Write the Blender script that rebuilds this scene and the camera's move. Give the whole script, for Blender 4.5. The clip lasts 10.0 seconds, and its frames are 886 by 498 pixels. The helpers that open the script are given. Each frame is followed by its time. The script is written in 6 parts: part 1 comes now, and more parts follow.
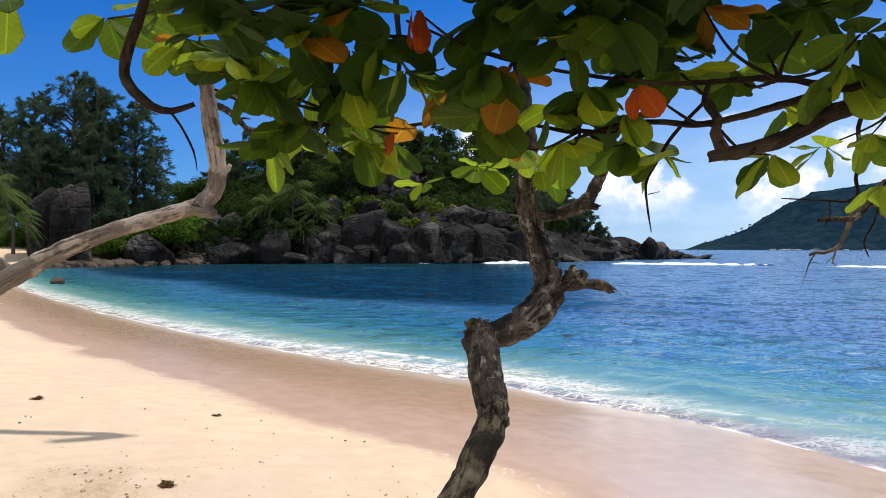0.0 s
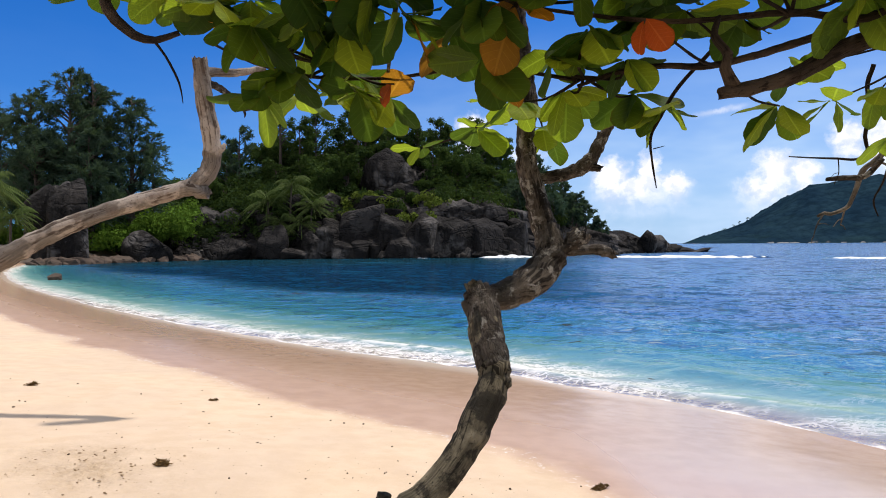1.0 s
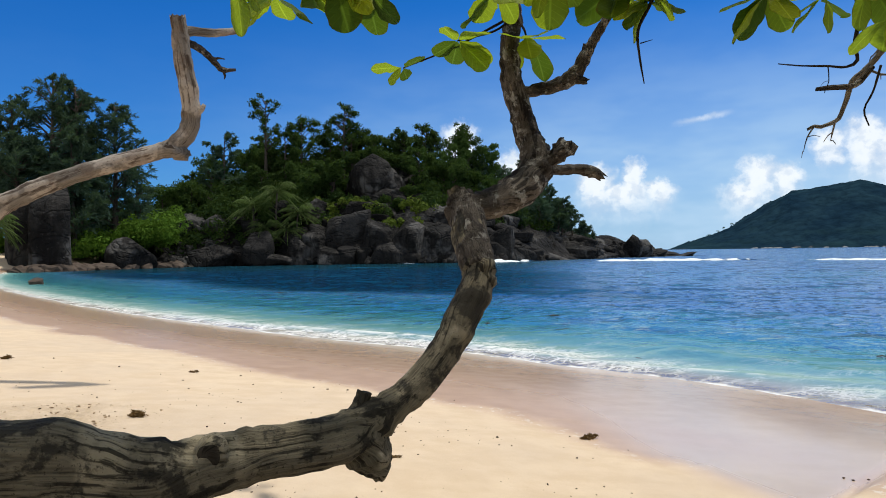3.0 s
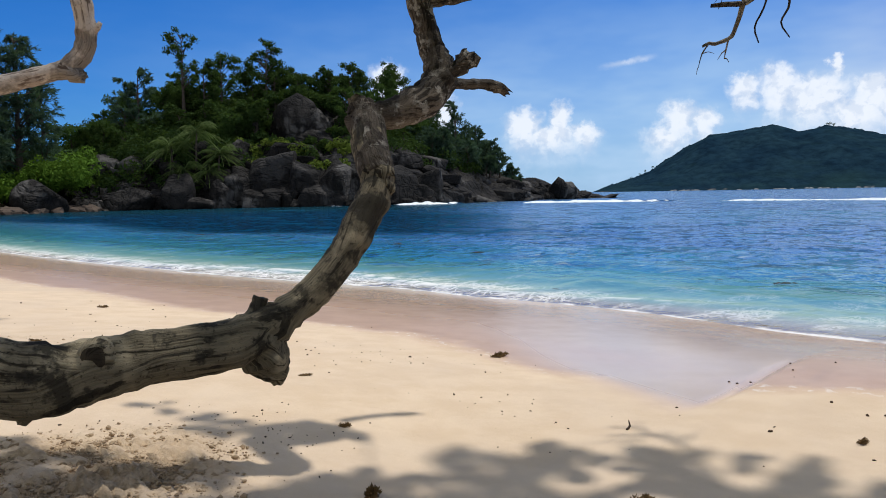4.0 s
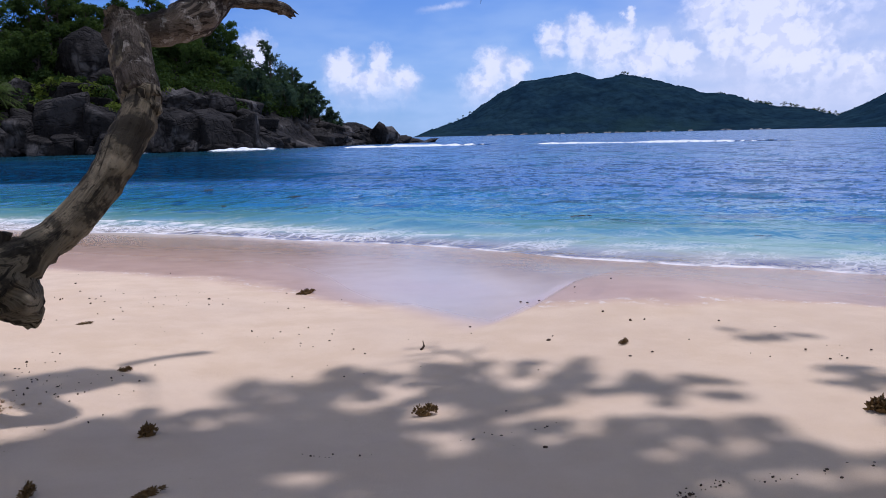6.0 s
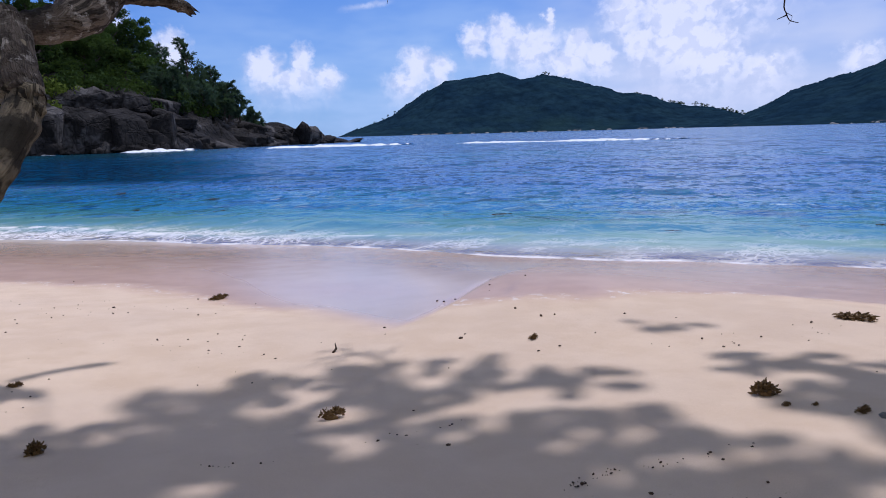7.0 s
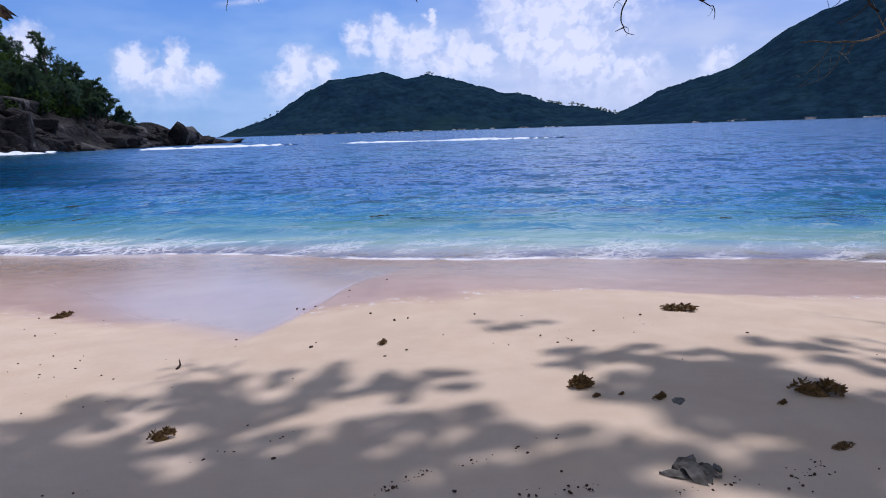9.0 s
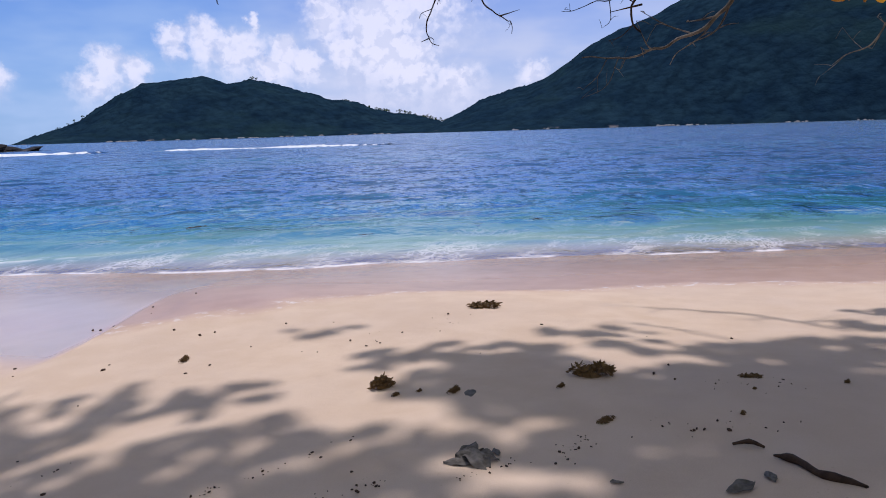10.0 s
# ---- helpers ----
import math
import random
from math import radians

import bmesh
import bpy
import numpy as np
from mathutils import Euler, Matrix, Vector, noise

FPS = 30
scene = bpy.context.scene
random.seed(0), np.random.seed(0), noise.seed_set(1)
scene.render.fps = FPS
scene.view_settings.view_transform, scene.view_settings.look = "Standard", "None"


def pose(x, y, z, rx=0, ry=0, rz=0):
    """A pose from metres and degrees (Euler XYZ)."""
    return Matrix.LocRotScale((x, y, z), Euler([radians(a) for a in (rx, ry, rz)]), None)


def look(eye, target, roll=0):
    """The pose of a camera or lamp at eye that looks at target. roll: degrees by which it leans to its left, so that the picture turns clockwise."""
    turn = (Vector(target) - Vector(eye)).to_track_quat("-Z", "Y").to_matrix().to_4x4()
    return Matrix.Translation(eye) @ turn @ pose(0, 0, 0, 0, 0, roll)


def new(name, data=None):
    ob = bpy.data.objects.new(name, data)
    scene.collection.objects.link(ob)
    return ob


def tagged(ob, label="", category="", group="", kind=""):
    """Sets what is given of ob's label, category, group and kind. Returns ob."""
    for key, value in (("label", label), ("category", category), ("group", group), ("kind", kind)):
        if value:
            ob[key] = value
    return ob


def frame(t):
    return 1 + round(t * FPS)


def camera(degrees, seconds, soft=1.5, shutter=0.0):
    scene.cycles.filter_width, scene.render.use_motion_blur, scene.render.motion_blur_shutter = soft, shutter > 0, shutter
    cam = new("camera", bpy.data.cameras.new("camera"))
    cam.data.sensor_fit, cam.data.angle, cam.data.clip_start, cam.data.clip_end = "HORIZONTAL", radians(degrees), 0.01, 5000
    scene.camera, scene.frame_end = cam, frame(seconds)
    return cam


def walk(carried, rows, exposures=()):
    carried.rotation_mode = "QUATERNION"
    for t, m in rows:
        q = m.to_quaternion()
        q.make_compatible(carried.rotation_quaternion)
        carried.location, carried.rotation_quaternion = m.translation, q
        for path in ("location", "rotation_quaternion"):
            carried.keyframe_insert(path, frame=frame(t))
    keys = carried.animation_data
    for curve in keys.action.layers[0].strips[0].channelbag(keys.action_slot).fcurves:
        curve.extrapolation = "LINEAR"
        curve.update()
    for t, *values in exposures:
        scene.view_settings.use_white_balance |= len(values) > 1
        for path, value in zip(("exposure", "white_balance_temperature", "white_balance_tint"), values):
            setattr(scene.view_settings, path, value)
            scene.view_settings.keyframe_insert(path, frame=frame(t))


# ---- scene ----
cam = camera(65.7, 10.0, 0.95)
PATH = [
    (0, (-0.076, -0.022, 2.034), (-0.024, 1.977, 2.034), -0.0),
    (0.5, (-0.078, -0.012, 2.011), (-0.026, 1.987, 2.005), -0.3),
    (1, (-0.077, 0.054, 1.898), (-0.020, 2.053, 1.885), -0.4),
    (1.5, (-0.086, 0.117, 1.738), (-0.026, 2.116, 1.756), -0.5),
    (2, (-0.090, 0.174, 1.625), (-0.025, 2.173, 1.652), -0.7),
    (3.3, (-0.032, 0.142, 1.478), (0.099, 2.137, 1.466), -0.9),
    (3.5, (-0.007, 0.150, 1.445), (0.184, 2.140, 1.396), -1.0),
    (4, (0.037, 0.129, 1.395), (0.334, 2.100, 1.236), -1.0),
    (4.5, (0.068, 0.128, 1.360), (0.461, 2.076, 1.128), -1.0),
    (5, (0.091, 0.127, 1.329), (0.616, 2.033, 1.031), -1.0),
    (5.5, (0.128, 0.121, 1.319), (0.782, 1.984, 0.999), -1.2),
    (6, (0.164, 0.110, 1.318), (0.939, 1.925, 0.993), -1.3),
    (7.5, (0.256, 0.056, 1.324), (1.286, 1.737, 0.989), -1.7),
    (8, (0.286, 0.031, 1.335), (1.370, 1.678, 0.997), -1.8),
    (8.5, (0.313, -0.010, 1.349), (1.446, 1.604, 1.011), -1.8),
    (9, (0.349, -0.057, 1.355), (1.577, 1.485, 1.013), -1.8),
    (9.5, (0.362, -0.097, 1.359), (1.792, 1.258, 1.017), -1.6),
    (10, (0.412, -0.155, 1.351), (1.977, 1.044, 1.014), -1.7),
]
EXPOSURES = [(0.0, 0.05, 6450, 13), (1.0, 0.04, 6500, 16), (1.5, -0.07, 6500, 22), (2.2, -0.12, 6450, 17), (3.4, -0.14, 6350, 6), (4.1, -0.23, 6130, 12), (4.8, -0.29, 5720, 22), (5.6, -0.37, 5590, 25), (7.4, -0.43, 5500, 24), (8.5, -0.45, 5500, 24), (9.5, -0.43, 5580, 24), (10.0, -0.4, 5830, 25)]
walk(cam, [(t, look(eye, target, roll)) for t, eye, target, roll in PATH], EXPOSURES)

# ---- world, sun ----
SUN_AZ, SUN_EL = 62.0, 69.0
world = bpy.data.worlds.new("sky")
scene.world = world
world.use_nodes = True


class Graph:
    """Short hand for node trees."""

    def __init__(self, tree):
        self.tree = tree
        tree.nodes.clear()

    def n(self, kind, ins=None, **props):
        node = self.tree.nodes.new(kind)
        if "operation" in props:
            node.operation = props["operation"]
        if "use_clamp" in props:
            node.use_clamp = props["use_clamp"]
        if "feature" in props:
            node.feature = props["feature"]
        if "attribute_name" in props:
            node.attribute_name = props["attribute_name"]
        if "data_type" in props:
            node.data_type, node.blend_type = props["data_type"], props["blend_type"]
        if "interpolation_type" in props:
            node.interpolation_type = props["interpolation_type"]
        for key, value in (ins or {}).items():
            self.put(node, key, value)
        return node

    def put(self, node, key, value):
        sock = node.inputs[key]
        if isinstance(value, bpy.types.NodeSocket):
            self.tree.links.new(value, sock)
        elif isinstance(value, bpy.types.Node):
            self.tree.links.new(value.outputs[0], sock)
        else:
            sock.default_value = value

    def math(self, op, a, b=0.0, c=0.0, clamp=False):
        node = self.n("ShaderNodeMath", {0: a, 1: b, 2: c}, operation=op, use_clamp=clamp)
        return node.outputs[0]

    def vec(self, op, a, b=(0, 0, 0)):
        node = self.n("ShaderNodeVectorMath", {0: a, 1: b}, operation=op)
        return node.outputs[1] if op in ("LENGTH", "DISTANCE", "DOT_PRODUCT") else node.outputs[0]

    def noise(self, vector, scale, detail=4.0, rough=0.55, distort=0.0, colour=False):
        node = self.n("ShaderNodeTexNoise", {"Vector": vector, "Scale": scale, "Detail": detail, "Roughness": rough, "Distortion": distort})
        return node.outputs["Color" if colour else "Fac"]

    def range(self, value, a, b, c=0.0, d=1.0, smooth=True):
        node = self.n("ShaderNodeMapRange", {"Value": value, "From Min": a, "From Max": b, "To Min": c, "To Max": d},
                      interpolation_type="SMOOTHSTEP" if smooth else "LINEAR")
        return node.outputs[0]

    def mix(self, fac, a, b, blend="MIX"):
        node = self.n("ShaderNodeMix", data_type="RGBA", blend_type=blend)
        self.put(node, 0, fac)
        for sock, value in ((node.inputs[6], a), (node.inputs[7], b)):
            if isinstance(value, bpy.types.NodeSocket):
                self.tree.links.new(value, sock)
            else:
                sock.default_value = (*value[:3], 1.0)
        return node.outputs[2]

    def ramp(self, fac, stops):
        node = self.n("ShaderNodeValToRGB", {"Fac": fac})
        el = node.color_ramp.elements
        while len(el) < len(stops):
            el.new(0.5)
        for e, (pos, col) in zip(el, stops):
            e.position, e.color = pos, (*col, 1.0)
        return node.outputs[0]

    def shade(self, fac, a, b):
        return self.n("ShaderNodeMixShader", {0: fac, 1: a, 2: b})

    def bump(self, height, strength=0.5, distance=0.02, normal=None):
        node = self.n("ShaderNodeBump", {"Height": height, "Strength": strength, "Distance": distance})
        if normal is not None:
            self.put(node, "Normal", normal)
        return node.outputs[0]

    def attr(self, name):
        return self.n("ShaderNodeAttribute", attribute_name=name).outputs["Fac"]

    def place(self, stretch=(1, 1, 1), turn=0.0):
        pos = self.n("ShaderNodeNewGeometry").outputs["Position"]
        node = self.n("ShaderNodeMapping", {"Vector": pos, "Rotation": (0, 0, turn), "Scale": stretch})
        return node.outputs[0]

    def local(self, stretch=(1, 1, 1)):
        pos = self.n("ShaderNodeTexCoord").outputs["Object"]
        return self.n("ShaderNodeMapping", {"Vector": pos, "Scale": stretch}).outputs[0]


def build_sky():
    g = Graph(world.node_tree)
    sky = g.n("ShaderNodeTexSky")
    sky.sky_type, sky.sun_disc, sky.sun_elevation, sky.sun_rotation = "NISHITA", False, radians(SUN_EL), radians(SUN_AZ)
    sky.altitude, sky.air_density, sky.dust_density, sky.ozone_density = 0.0, 1.0, 0.6, 2.5
    way = g.n("ShaderNodeTexCoord").outputs["Generated"]
    sep = g.n("ShaderNodeSeparateXYZ", {0: way})
    az = g.math("DEGREES", g.math("ARCTAN2", sep.outputs[0], sep.outputs[1]))
    el = g.math("DEGREES", g.math("ARCSINE", sep.outputs[2]))
    flat = g.n("ShaderNodeCombineXYZ", {0: az, 1: el, 2: 0.0}).outputs[0]
    wob = g.vec("SUBTRACT", g.noise(flat, 0.8, 6.0, 0.62, colour=True), (0.5, 0.5, 0.5))
    bent = g.vec("ADD", flat, g.vec("MULTIPLY", wob, (2.2, 2.0, 0.0)))
    # cumulus heads: azimuth, elevation, half width, half height
    heads = [(4.3, 9.7, 1.8, 1.3), (8.6, 7.2, 1.6, 1.4), (15.4, 5.7, 1.8, 1.4), (18.4, 6.1, 1.0, 1.5), (17.5, 4.7, 3.6, 1.0),
             (20.3, 4.8, 1.5, 0.8), (27.5, 5.7, 1.8, 1.6), (29.4, 5.4, 1.3, 1.2), (26.6, 4.2, 2.3, 1.0)]
    heads += [(32.2, 8.0, 1.5, 0.9), (34.5, 8.0, 1.7, 1.3), (38.1, 8.9, 0.6, 0.55), (36.8, 7.2, 2.8, 1.3), (40.4, 6.9, 1.6, 1.2), (42.0, 6.0, 1.9, 1.0), (39.5, 5.5, 2.5, 1.0),
              (44.0, 9.8, 2.4, 1.4), (47.8, 9.2, 4.4, 2.9), (49.4, 6.4, 4.6, 2.1), (45.0, 6.9, 1.5, 0.9), (54.0, 4.4, 2.9, 1.3), (50.6, 5.0, 3.6, 1.6), (60.2, 4.6, 1.7, 1.1), (50.0, 13.5, 8.0, 3.0)]
    dens = None
    for a, e, w, h in heads:
        off = g.n("ShaderNodeSeparateXYZ", {0: g.vec("DIVIDE", g.vec("SUBTRACT", bent, (a, e, 0.0)), (w, h, 1.0))})
        rise = g.math("MAXIMUM", off.outputs[1], g.math("MULTIPLY", off.outputs[1], -0.33))
        d = g.vec("LENGTH", g.n("ShaderNodeCombineXYZ", {0: off.outputs[0], 1: rise, 2: 0.0}).outputs[0])
        d = g.math("SUBTRACT", 1.0, d)
        dens = d if dens is None else g.math("SMOOTH_MAX", dens, d, 0.2)
    fine = g.noise(flat, 1.5, 6.0, 0.6)
    dens = g.math("ADD", dens, g.math("MULTIPLY", g.math("SUBTRACT", fine, 0.5), 0.55))
    dens = g.math("MULTIPLY", dens, g.range(el, 1.5, 6.5, 0.3, 1.0))
    # broken cumulus added over the unseen sky, above and behind, to whiten the fill light
    rest = g.math("MAXIMUM", g.range(g.math("ABSOLUTE", g.math("SUBTRACT", az, 22.0)), 62.0, 85.0), g.range(el, 24.0, 36.0))
    heap2 = g.noise(g.vec("MULTIPLY", way, (1.0, 1.0, 1.6)), 3.2, 5.0, 0.55)
    dens = g.math("MAXIMUM", dens, g.math("SUBTRACT", g.math("MULTIPLY", g.math("MULTIPLY", g.range(heap2, 0.335, 0.535), rest), 1.0), 0.3))
    cover = g.range(dens, -0.10, 0.66)
    # a thin streak of high cloud, climbing to the east
    thin = g.math("SUBTRACT", el, g.math("ADD", 6.9, g.math("MULTIPLY", az, 0.135)))
    thin = g.math("MULTIPLY", g.range(g.math("ABSOLUTE", g.math("ADD", thin, g.math("MULTIPLY", g.math("SUBTRACT", fine, 0.5), 0.5))), 0.36, 0.0), g.range(g.math("ABSOLUTE", g.math("SUBTRACT", az, 23.6)), 2.6, 0.6))
    cover = g.math("MAXIMUM", cover, g.math("MULTIPLY", thin, 0.55))
    # thin veil near the sea
    veil = g.math("MULTIPLY", g.range(el, 21.0, 0.0), g.range(az, 5.0, 45.0, 0.78, 0.97))
    veil = g.math("MULTIPLY", veil, g.range(g.noise(g.vec("MULTIPLY", flat, (0.12, 0.35, 1.0)), 1.0, 3.0), 0.3, 0.7, 0.74, 1.06))
    veil = g.math("MULTIPLY", veil, g.range(az, -25.0, 20.0, 0.2, 1.15), clamp=True)
    billow = g.noise(g.vec("ADD", flat, g.vec("MULTIPLY", wob, (1.2, 1.2, 0.0))), 0.75, 4.0, 0.55)
    tone = g.math("ADD", g.range(billow, 0.40, 0.60), g.range(dens, 0.10, 0.75, 0.0, 0.5), clamp=True)
    lit = g.mix(tone, (7.3, 8.2, 9.6), (11.0, 11.2, 11.4))
    # unseen clouds tinted to keep the shade from turning violet
    lit = g.mix(rest, lit, (9.3, 9.5, 8.9))
    blue = g.mix(1.0, sky.outputs[0], (0.085, 0.56, 1.22), "MULTIPLY")
    col = g.mix(veil, blue, g.mix(g.range(az, 30.0, 48.0), (5.4, 7.5, 9.8), (7.6, 8.5, 9.8)))
    col = g.mix(g.math("MULTIPLY", cover, 0.86), col, lit)
    back = g.n("ShaderNodeBackground", {"Color": col, "Strength": 0.1})
    g.n("ShaderNodeOutputWorld", {0: back})


build_sky()
sun_data = bpy.data.lights.new("sun", "SUN")
sun_data.energy, sun_data.angle, sun_data.color = 3.4, radians(2.0), (1.0, 0.95, 0.86)
sun = new("sun", sun_data)
sun.matrix_world = look((40 * math.sin(radians(SUN_AZ)), 40 * math.cos(radians(SUN_AZ)), 40 * math.tan(radians(SUN_EL))), (0, 0, 0))


# ---- materials ----
def material(name):
    m = bpy.data.materials.new(name)
    m.use_nodes = True
    return m, Graph(m.node_tree)


def finish(g, shader):
    g.n("ShaderNodeOutputMaterial", {0: shader})


def principled(g, colour, rough=0.7, normal=None, spec=0.3):
    node = g.n("ShaderNodeBsdfPrincipled", {"Base Color": colour if not isinstance(colour, tuple) else (*colour, 1.0),
                                            "Roughness": rough, "Specular IOR Level": spec})
    if normal is not None:
        g.put(node, "Normal", normal)
    return node


def sand_material():
    m, g = material("coral_sand")
    p = g.place()
    high = g.attr("height")
    rugged = g.attr("rugged")
    broad = g.noise(p, 0.7, 4.0)
    patch = g.noise(p, 5.0, 5.0)
    grain = g.noise(p, 420.0, 2.0, 0.7)
    wet = g.range(g.math("ADD", high, g.math("ADD", g.math("MULTIPLY", g.math("SUBTRACT", broad, 0.5), 0.11), g.math("MULTIPLY", g.math("SUBTRACT", g.noise(p, 4.0, 5.0, 0.6), 0.5), 0.035))), 0.392, 0.345)
    soaked = g.range(g.math("ADD", high, g.math("MULTIPLY", g.math("SUBTRACT", broad, 0.5), 0.08)), 0.36, 0.14)
    film = g.attr("film")
    reach = wet
    wet = g.math("MAXIMUM", wet, film)
    dry = g.mix(g.range(patch, 0.3, 0.7), (0.66, 0.498, 0.335), (0.73, 0.568, 0.397))
    dry = g.mix(g.range(broad, 0.35, 0.7, 0.0, 0.5), dry, (0.59, 0.465, 0.35))
    damp = g.mix(g.range(patch, 0.3, 0.7), (0.50, 0.318, 0.198), (0.58, 0.386, 0.256))
    # film also pales the damp base, sky sheen painted into the colour
    col = g.mix(wet, dry, g.mix(g.math("MULTIPLY", film, 0.6), damp, (0.68, 0.54, 0.44)))
    # rugged sand painted browner and darker, in part for the limb's shade
    col = g.mix(g.math("MULTIPLY", rugged, g.range(g.noise(p, 22.0, 5.0, 0.7), 0.38, 0.60, 0.5, 0.95)), col, (0.30, 0.205, 0.11))
    speck = g.range(g.noise(p, 60.0, 2.0, 0.8), 0.70, 0.76)
    col = g.mix(g.math("MULTIPLY", speck, 0.25), col, (0.2, 0.13, 0.07))
    col = g.mix(g.range(grain, 0.3, 0.7, 0.0, 0.18), col, (0.38, 0.28, 0.18))
    # bubbles left along the last reach of the swash
    fringe = g.math("MULTIPLY", g.math("MULTIPLY", g.math("SUBTRACT", 1.0, film), g.math("MULTIPLY", g.range(reach, 0.12, 0.5), g.range(reach, 1.0, 0.6))), g.range(g.noise(p, 16.0, 4.0, 0.7), 0.56, 0.62))
    col = g.mix(g.math("MULTIPLY", fringe, g.range(broad, 0.35, 0.55, 0.2, 0.75)), col, (0.80, 0.77, 0.73))
    # submerged sand painted paler, standing in for caustic light
    col = g.mix(g.range(high, 0.08, 0.0), col, (0.66, 0.535, 0.41))
    deep = g.range(high, -0.3, -1.2)
    col = g.mix(deep, col, (0.42, 0.40, 0.31))
    keep = g.math("SUBTRACT", 1.0, wet)
    relief = g.math("ADD", g.math("MULTIPLY", grain, 0.12), g.math("MULTIPLY", g.noise(p, 26.0, 5.0), g.math("ADD", 0.35, g.math("MULTIPLY", rugged, 7.0))))
    nrm = g.bump(relief, g.math("ADD", 0.06, g.math("MULTIPLY", keep, 0.5)), 0.012)
    rough = g.math("SUBTRACT", g.math("SUBTRACT", 0.92, g.math("MULTIPLY", wet, 0.58)), g.math("MULTIPLY", soaked, 0.18))
    rough = g.math("SUBTRACT", rough, g.math("MULTIPLY", film, g.math("MULTIPLY", wet, 0.12)), clamp=True)
    node = principled(g, col, rough, nrm, g.math("ADD", g.math("ADD", 0.1, g.math("MULTIPLY", wet, 0.34)), g.math("MULTIPLY", film, 0.75)))
    finish(g, node)
    return m


def water_material():
    m, g = material("sea_water")
    p = g.place()
    depth = g.attr("depth")
    lee = g.attr("lee")
    across = g.place((1.0, 2.6, 1.0), radians(-41))
    sway = g.noise(p, 0.045, 4.0, 0.55)
    d2 = g.math("ADD", depth, g.math("MULTIPLY", g.math("SUBTRACT", sway, 0.5), g.math("MULTIPLY", depth, 1.5)))
    col = g.ramp(g.math("DIVIDE", d2, 6.0), [(0.0, (0.64, 0.52, 0.42)), (0.007, (0.52, 0.50, 0.41)), (0.016, (0.27, 0.41, 0.35)), (0.034, (0.125, 0.295, 0.275)), (0.07, (0.044, 0.207, 0.228)), (0.12, (0.024, 0.175, 0.245)),
                                               (0.165, (0.014, 0.138, 0.24)), (0.20, (0.008, 0.092, 0.23)), (0.25, (0.005, 0.062, 0.20)), (0.5, (0.003, 0.036, 0.165)), (1.0, (0.003, 0.030, 0.15))])
    reef = g.math("MULTIPLY", g.range(g.noise(p, 0.11, 5.0, 0.65), 0.50, 0.62), g.range(depth, 0.8, 2.0))
    col = g.mix(g.math("MULTIPLY", reef, 0.55), col, (0.006, 0.05, 0.085))
    col = g.mix(g.math("MULTIPLY", lee, 0.4), col, (0.012, 0.10, 0.12))
    # streak, dapple and ripple paint in the dark wave facets, glow the bright ones
    streak = g.range(g.noise(across, 0.9, 5.0, 0.6), 0.42, 0.66)
    streak = g.math("MULTIPLY", streak, g.range(depth, 0.5, 1.2))
    col = g.mix(g.math("MULTIPLY", streak, 0.45), col, (0.004, 0.05, 0.12))
    dapple = g.math("MULTIPLY", g.range(g.noise(p, 0.85, 4.0, 0.64, 0.7), 0.555, 0.61), g.range(depth, 0.16, 0.5))
    col = g.mix(g.math("MULTIPLY", dapple, 0.85), col, (0.006, 0.055, 0.085))
    glow = g.math("MULTIPLY", g.range(g.noise(p, 0.9, 4.0, 0.6, 0.4), 0.55, 0.68), g.math("MULTIPLY", g.range(depth, 3.0, 0.9), g.range(depth, 0.4, 0.7)))
    col = g.mix(g.math("MULTIPLY", glow, 0.3), col, (0.10, 0.50, 0.50))
    # weed tone, painted darker for the hill's reflection and greener beside the rocks
    weed = g.math("MULTIPLY", lee, g.range(g.noise(g.place((0.7, 1.3, 1.0)), 0.09, 5.0, 0.6), 0.27, 0.42))
    inshore = g.range(g.n("ShaderNodeSeparateXYZ", {0: p}).outputs[1], 58.0, 74.0)
    col = g.mix(g.math("MULTIPLY", weed, 0.94), col, g.mix(inshore, (0.002, 0.015, 0.042), (0.004, 0.016, 0.015)))
    # ripple strokes put into the colour where facets would mirror less sky
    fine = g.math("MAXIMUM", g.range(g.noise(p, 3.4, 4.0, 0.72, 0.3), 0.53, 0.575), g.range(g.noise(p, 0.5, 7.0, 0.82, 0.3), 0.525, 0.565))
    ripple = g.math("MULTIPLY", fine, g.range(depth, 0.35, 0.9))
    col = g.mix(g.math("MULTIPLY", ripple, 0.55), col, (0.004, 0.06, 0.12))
    body = g.math("SUBTRACT", 1.0, g.math("POWER", 2.718, g.math("MULTIPLY", g.math("MAXIMUM", g.math("SUBTRACT", depth, 0.006), 0.0), -26.0)), clamp=True)
    chop = g.math("ADD", g.math("MULTIPLY", g.noise(p, 1.3, 3.0, 0.55, 0.5), 1.0), g.math("MULTIPLY", g.noise(across, 0.5, 2.0, 0.5), 1.0))
    nrm = g.bump(g.math("ADD", chop, g.math("MULTIPLY", g.noise(p, 2.6, 4.0, 0.6), 0.5)), g.math("MULTIPLY", g.math("SUBTRACT", 0.52, g.math("MULTIPLY", lee, 0.44)), g.range(depth, 0.05, 0.5, 0.5, 1.15)), 0.15)
    clear = g.n("ShaderNodeBsdfTransparent", {"Color": (0.93, 0.97, 0.97, 1.0)})
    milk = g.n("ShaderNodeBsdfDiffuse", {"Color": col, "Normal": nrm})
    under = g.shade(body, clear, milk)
    fres = g.n("ShaderNodeFresnel", {"IOR": 1.33, "Normal": nrm})
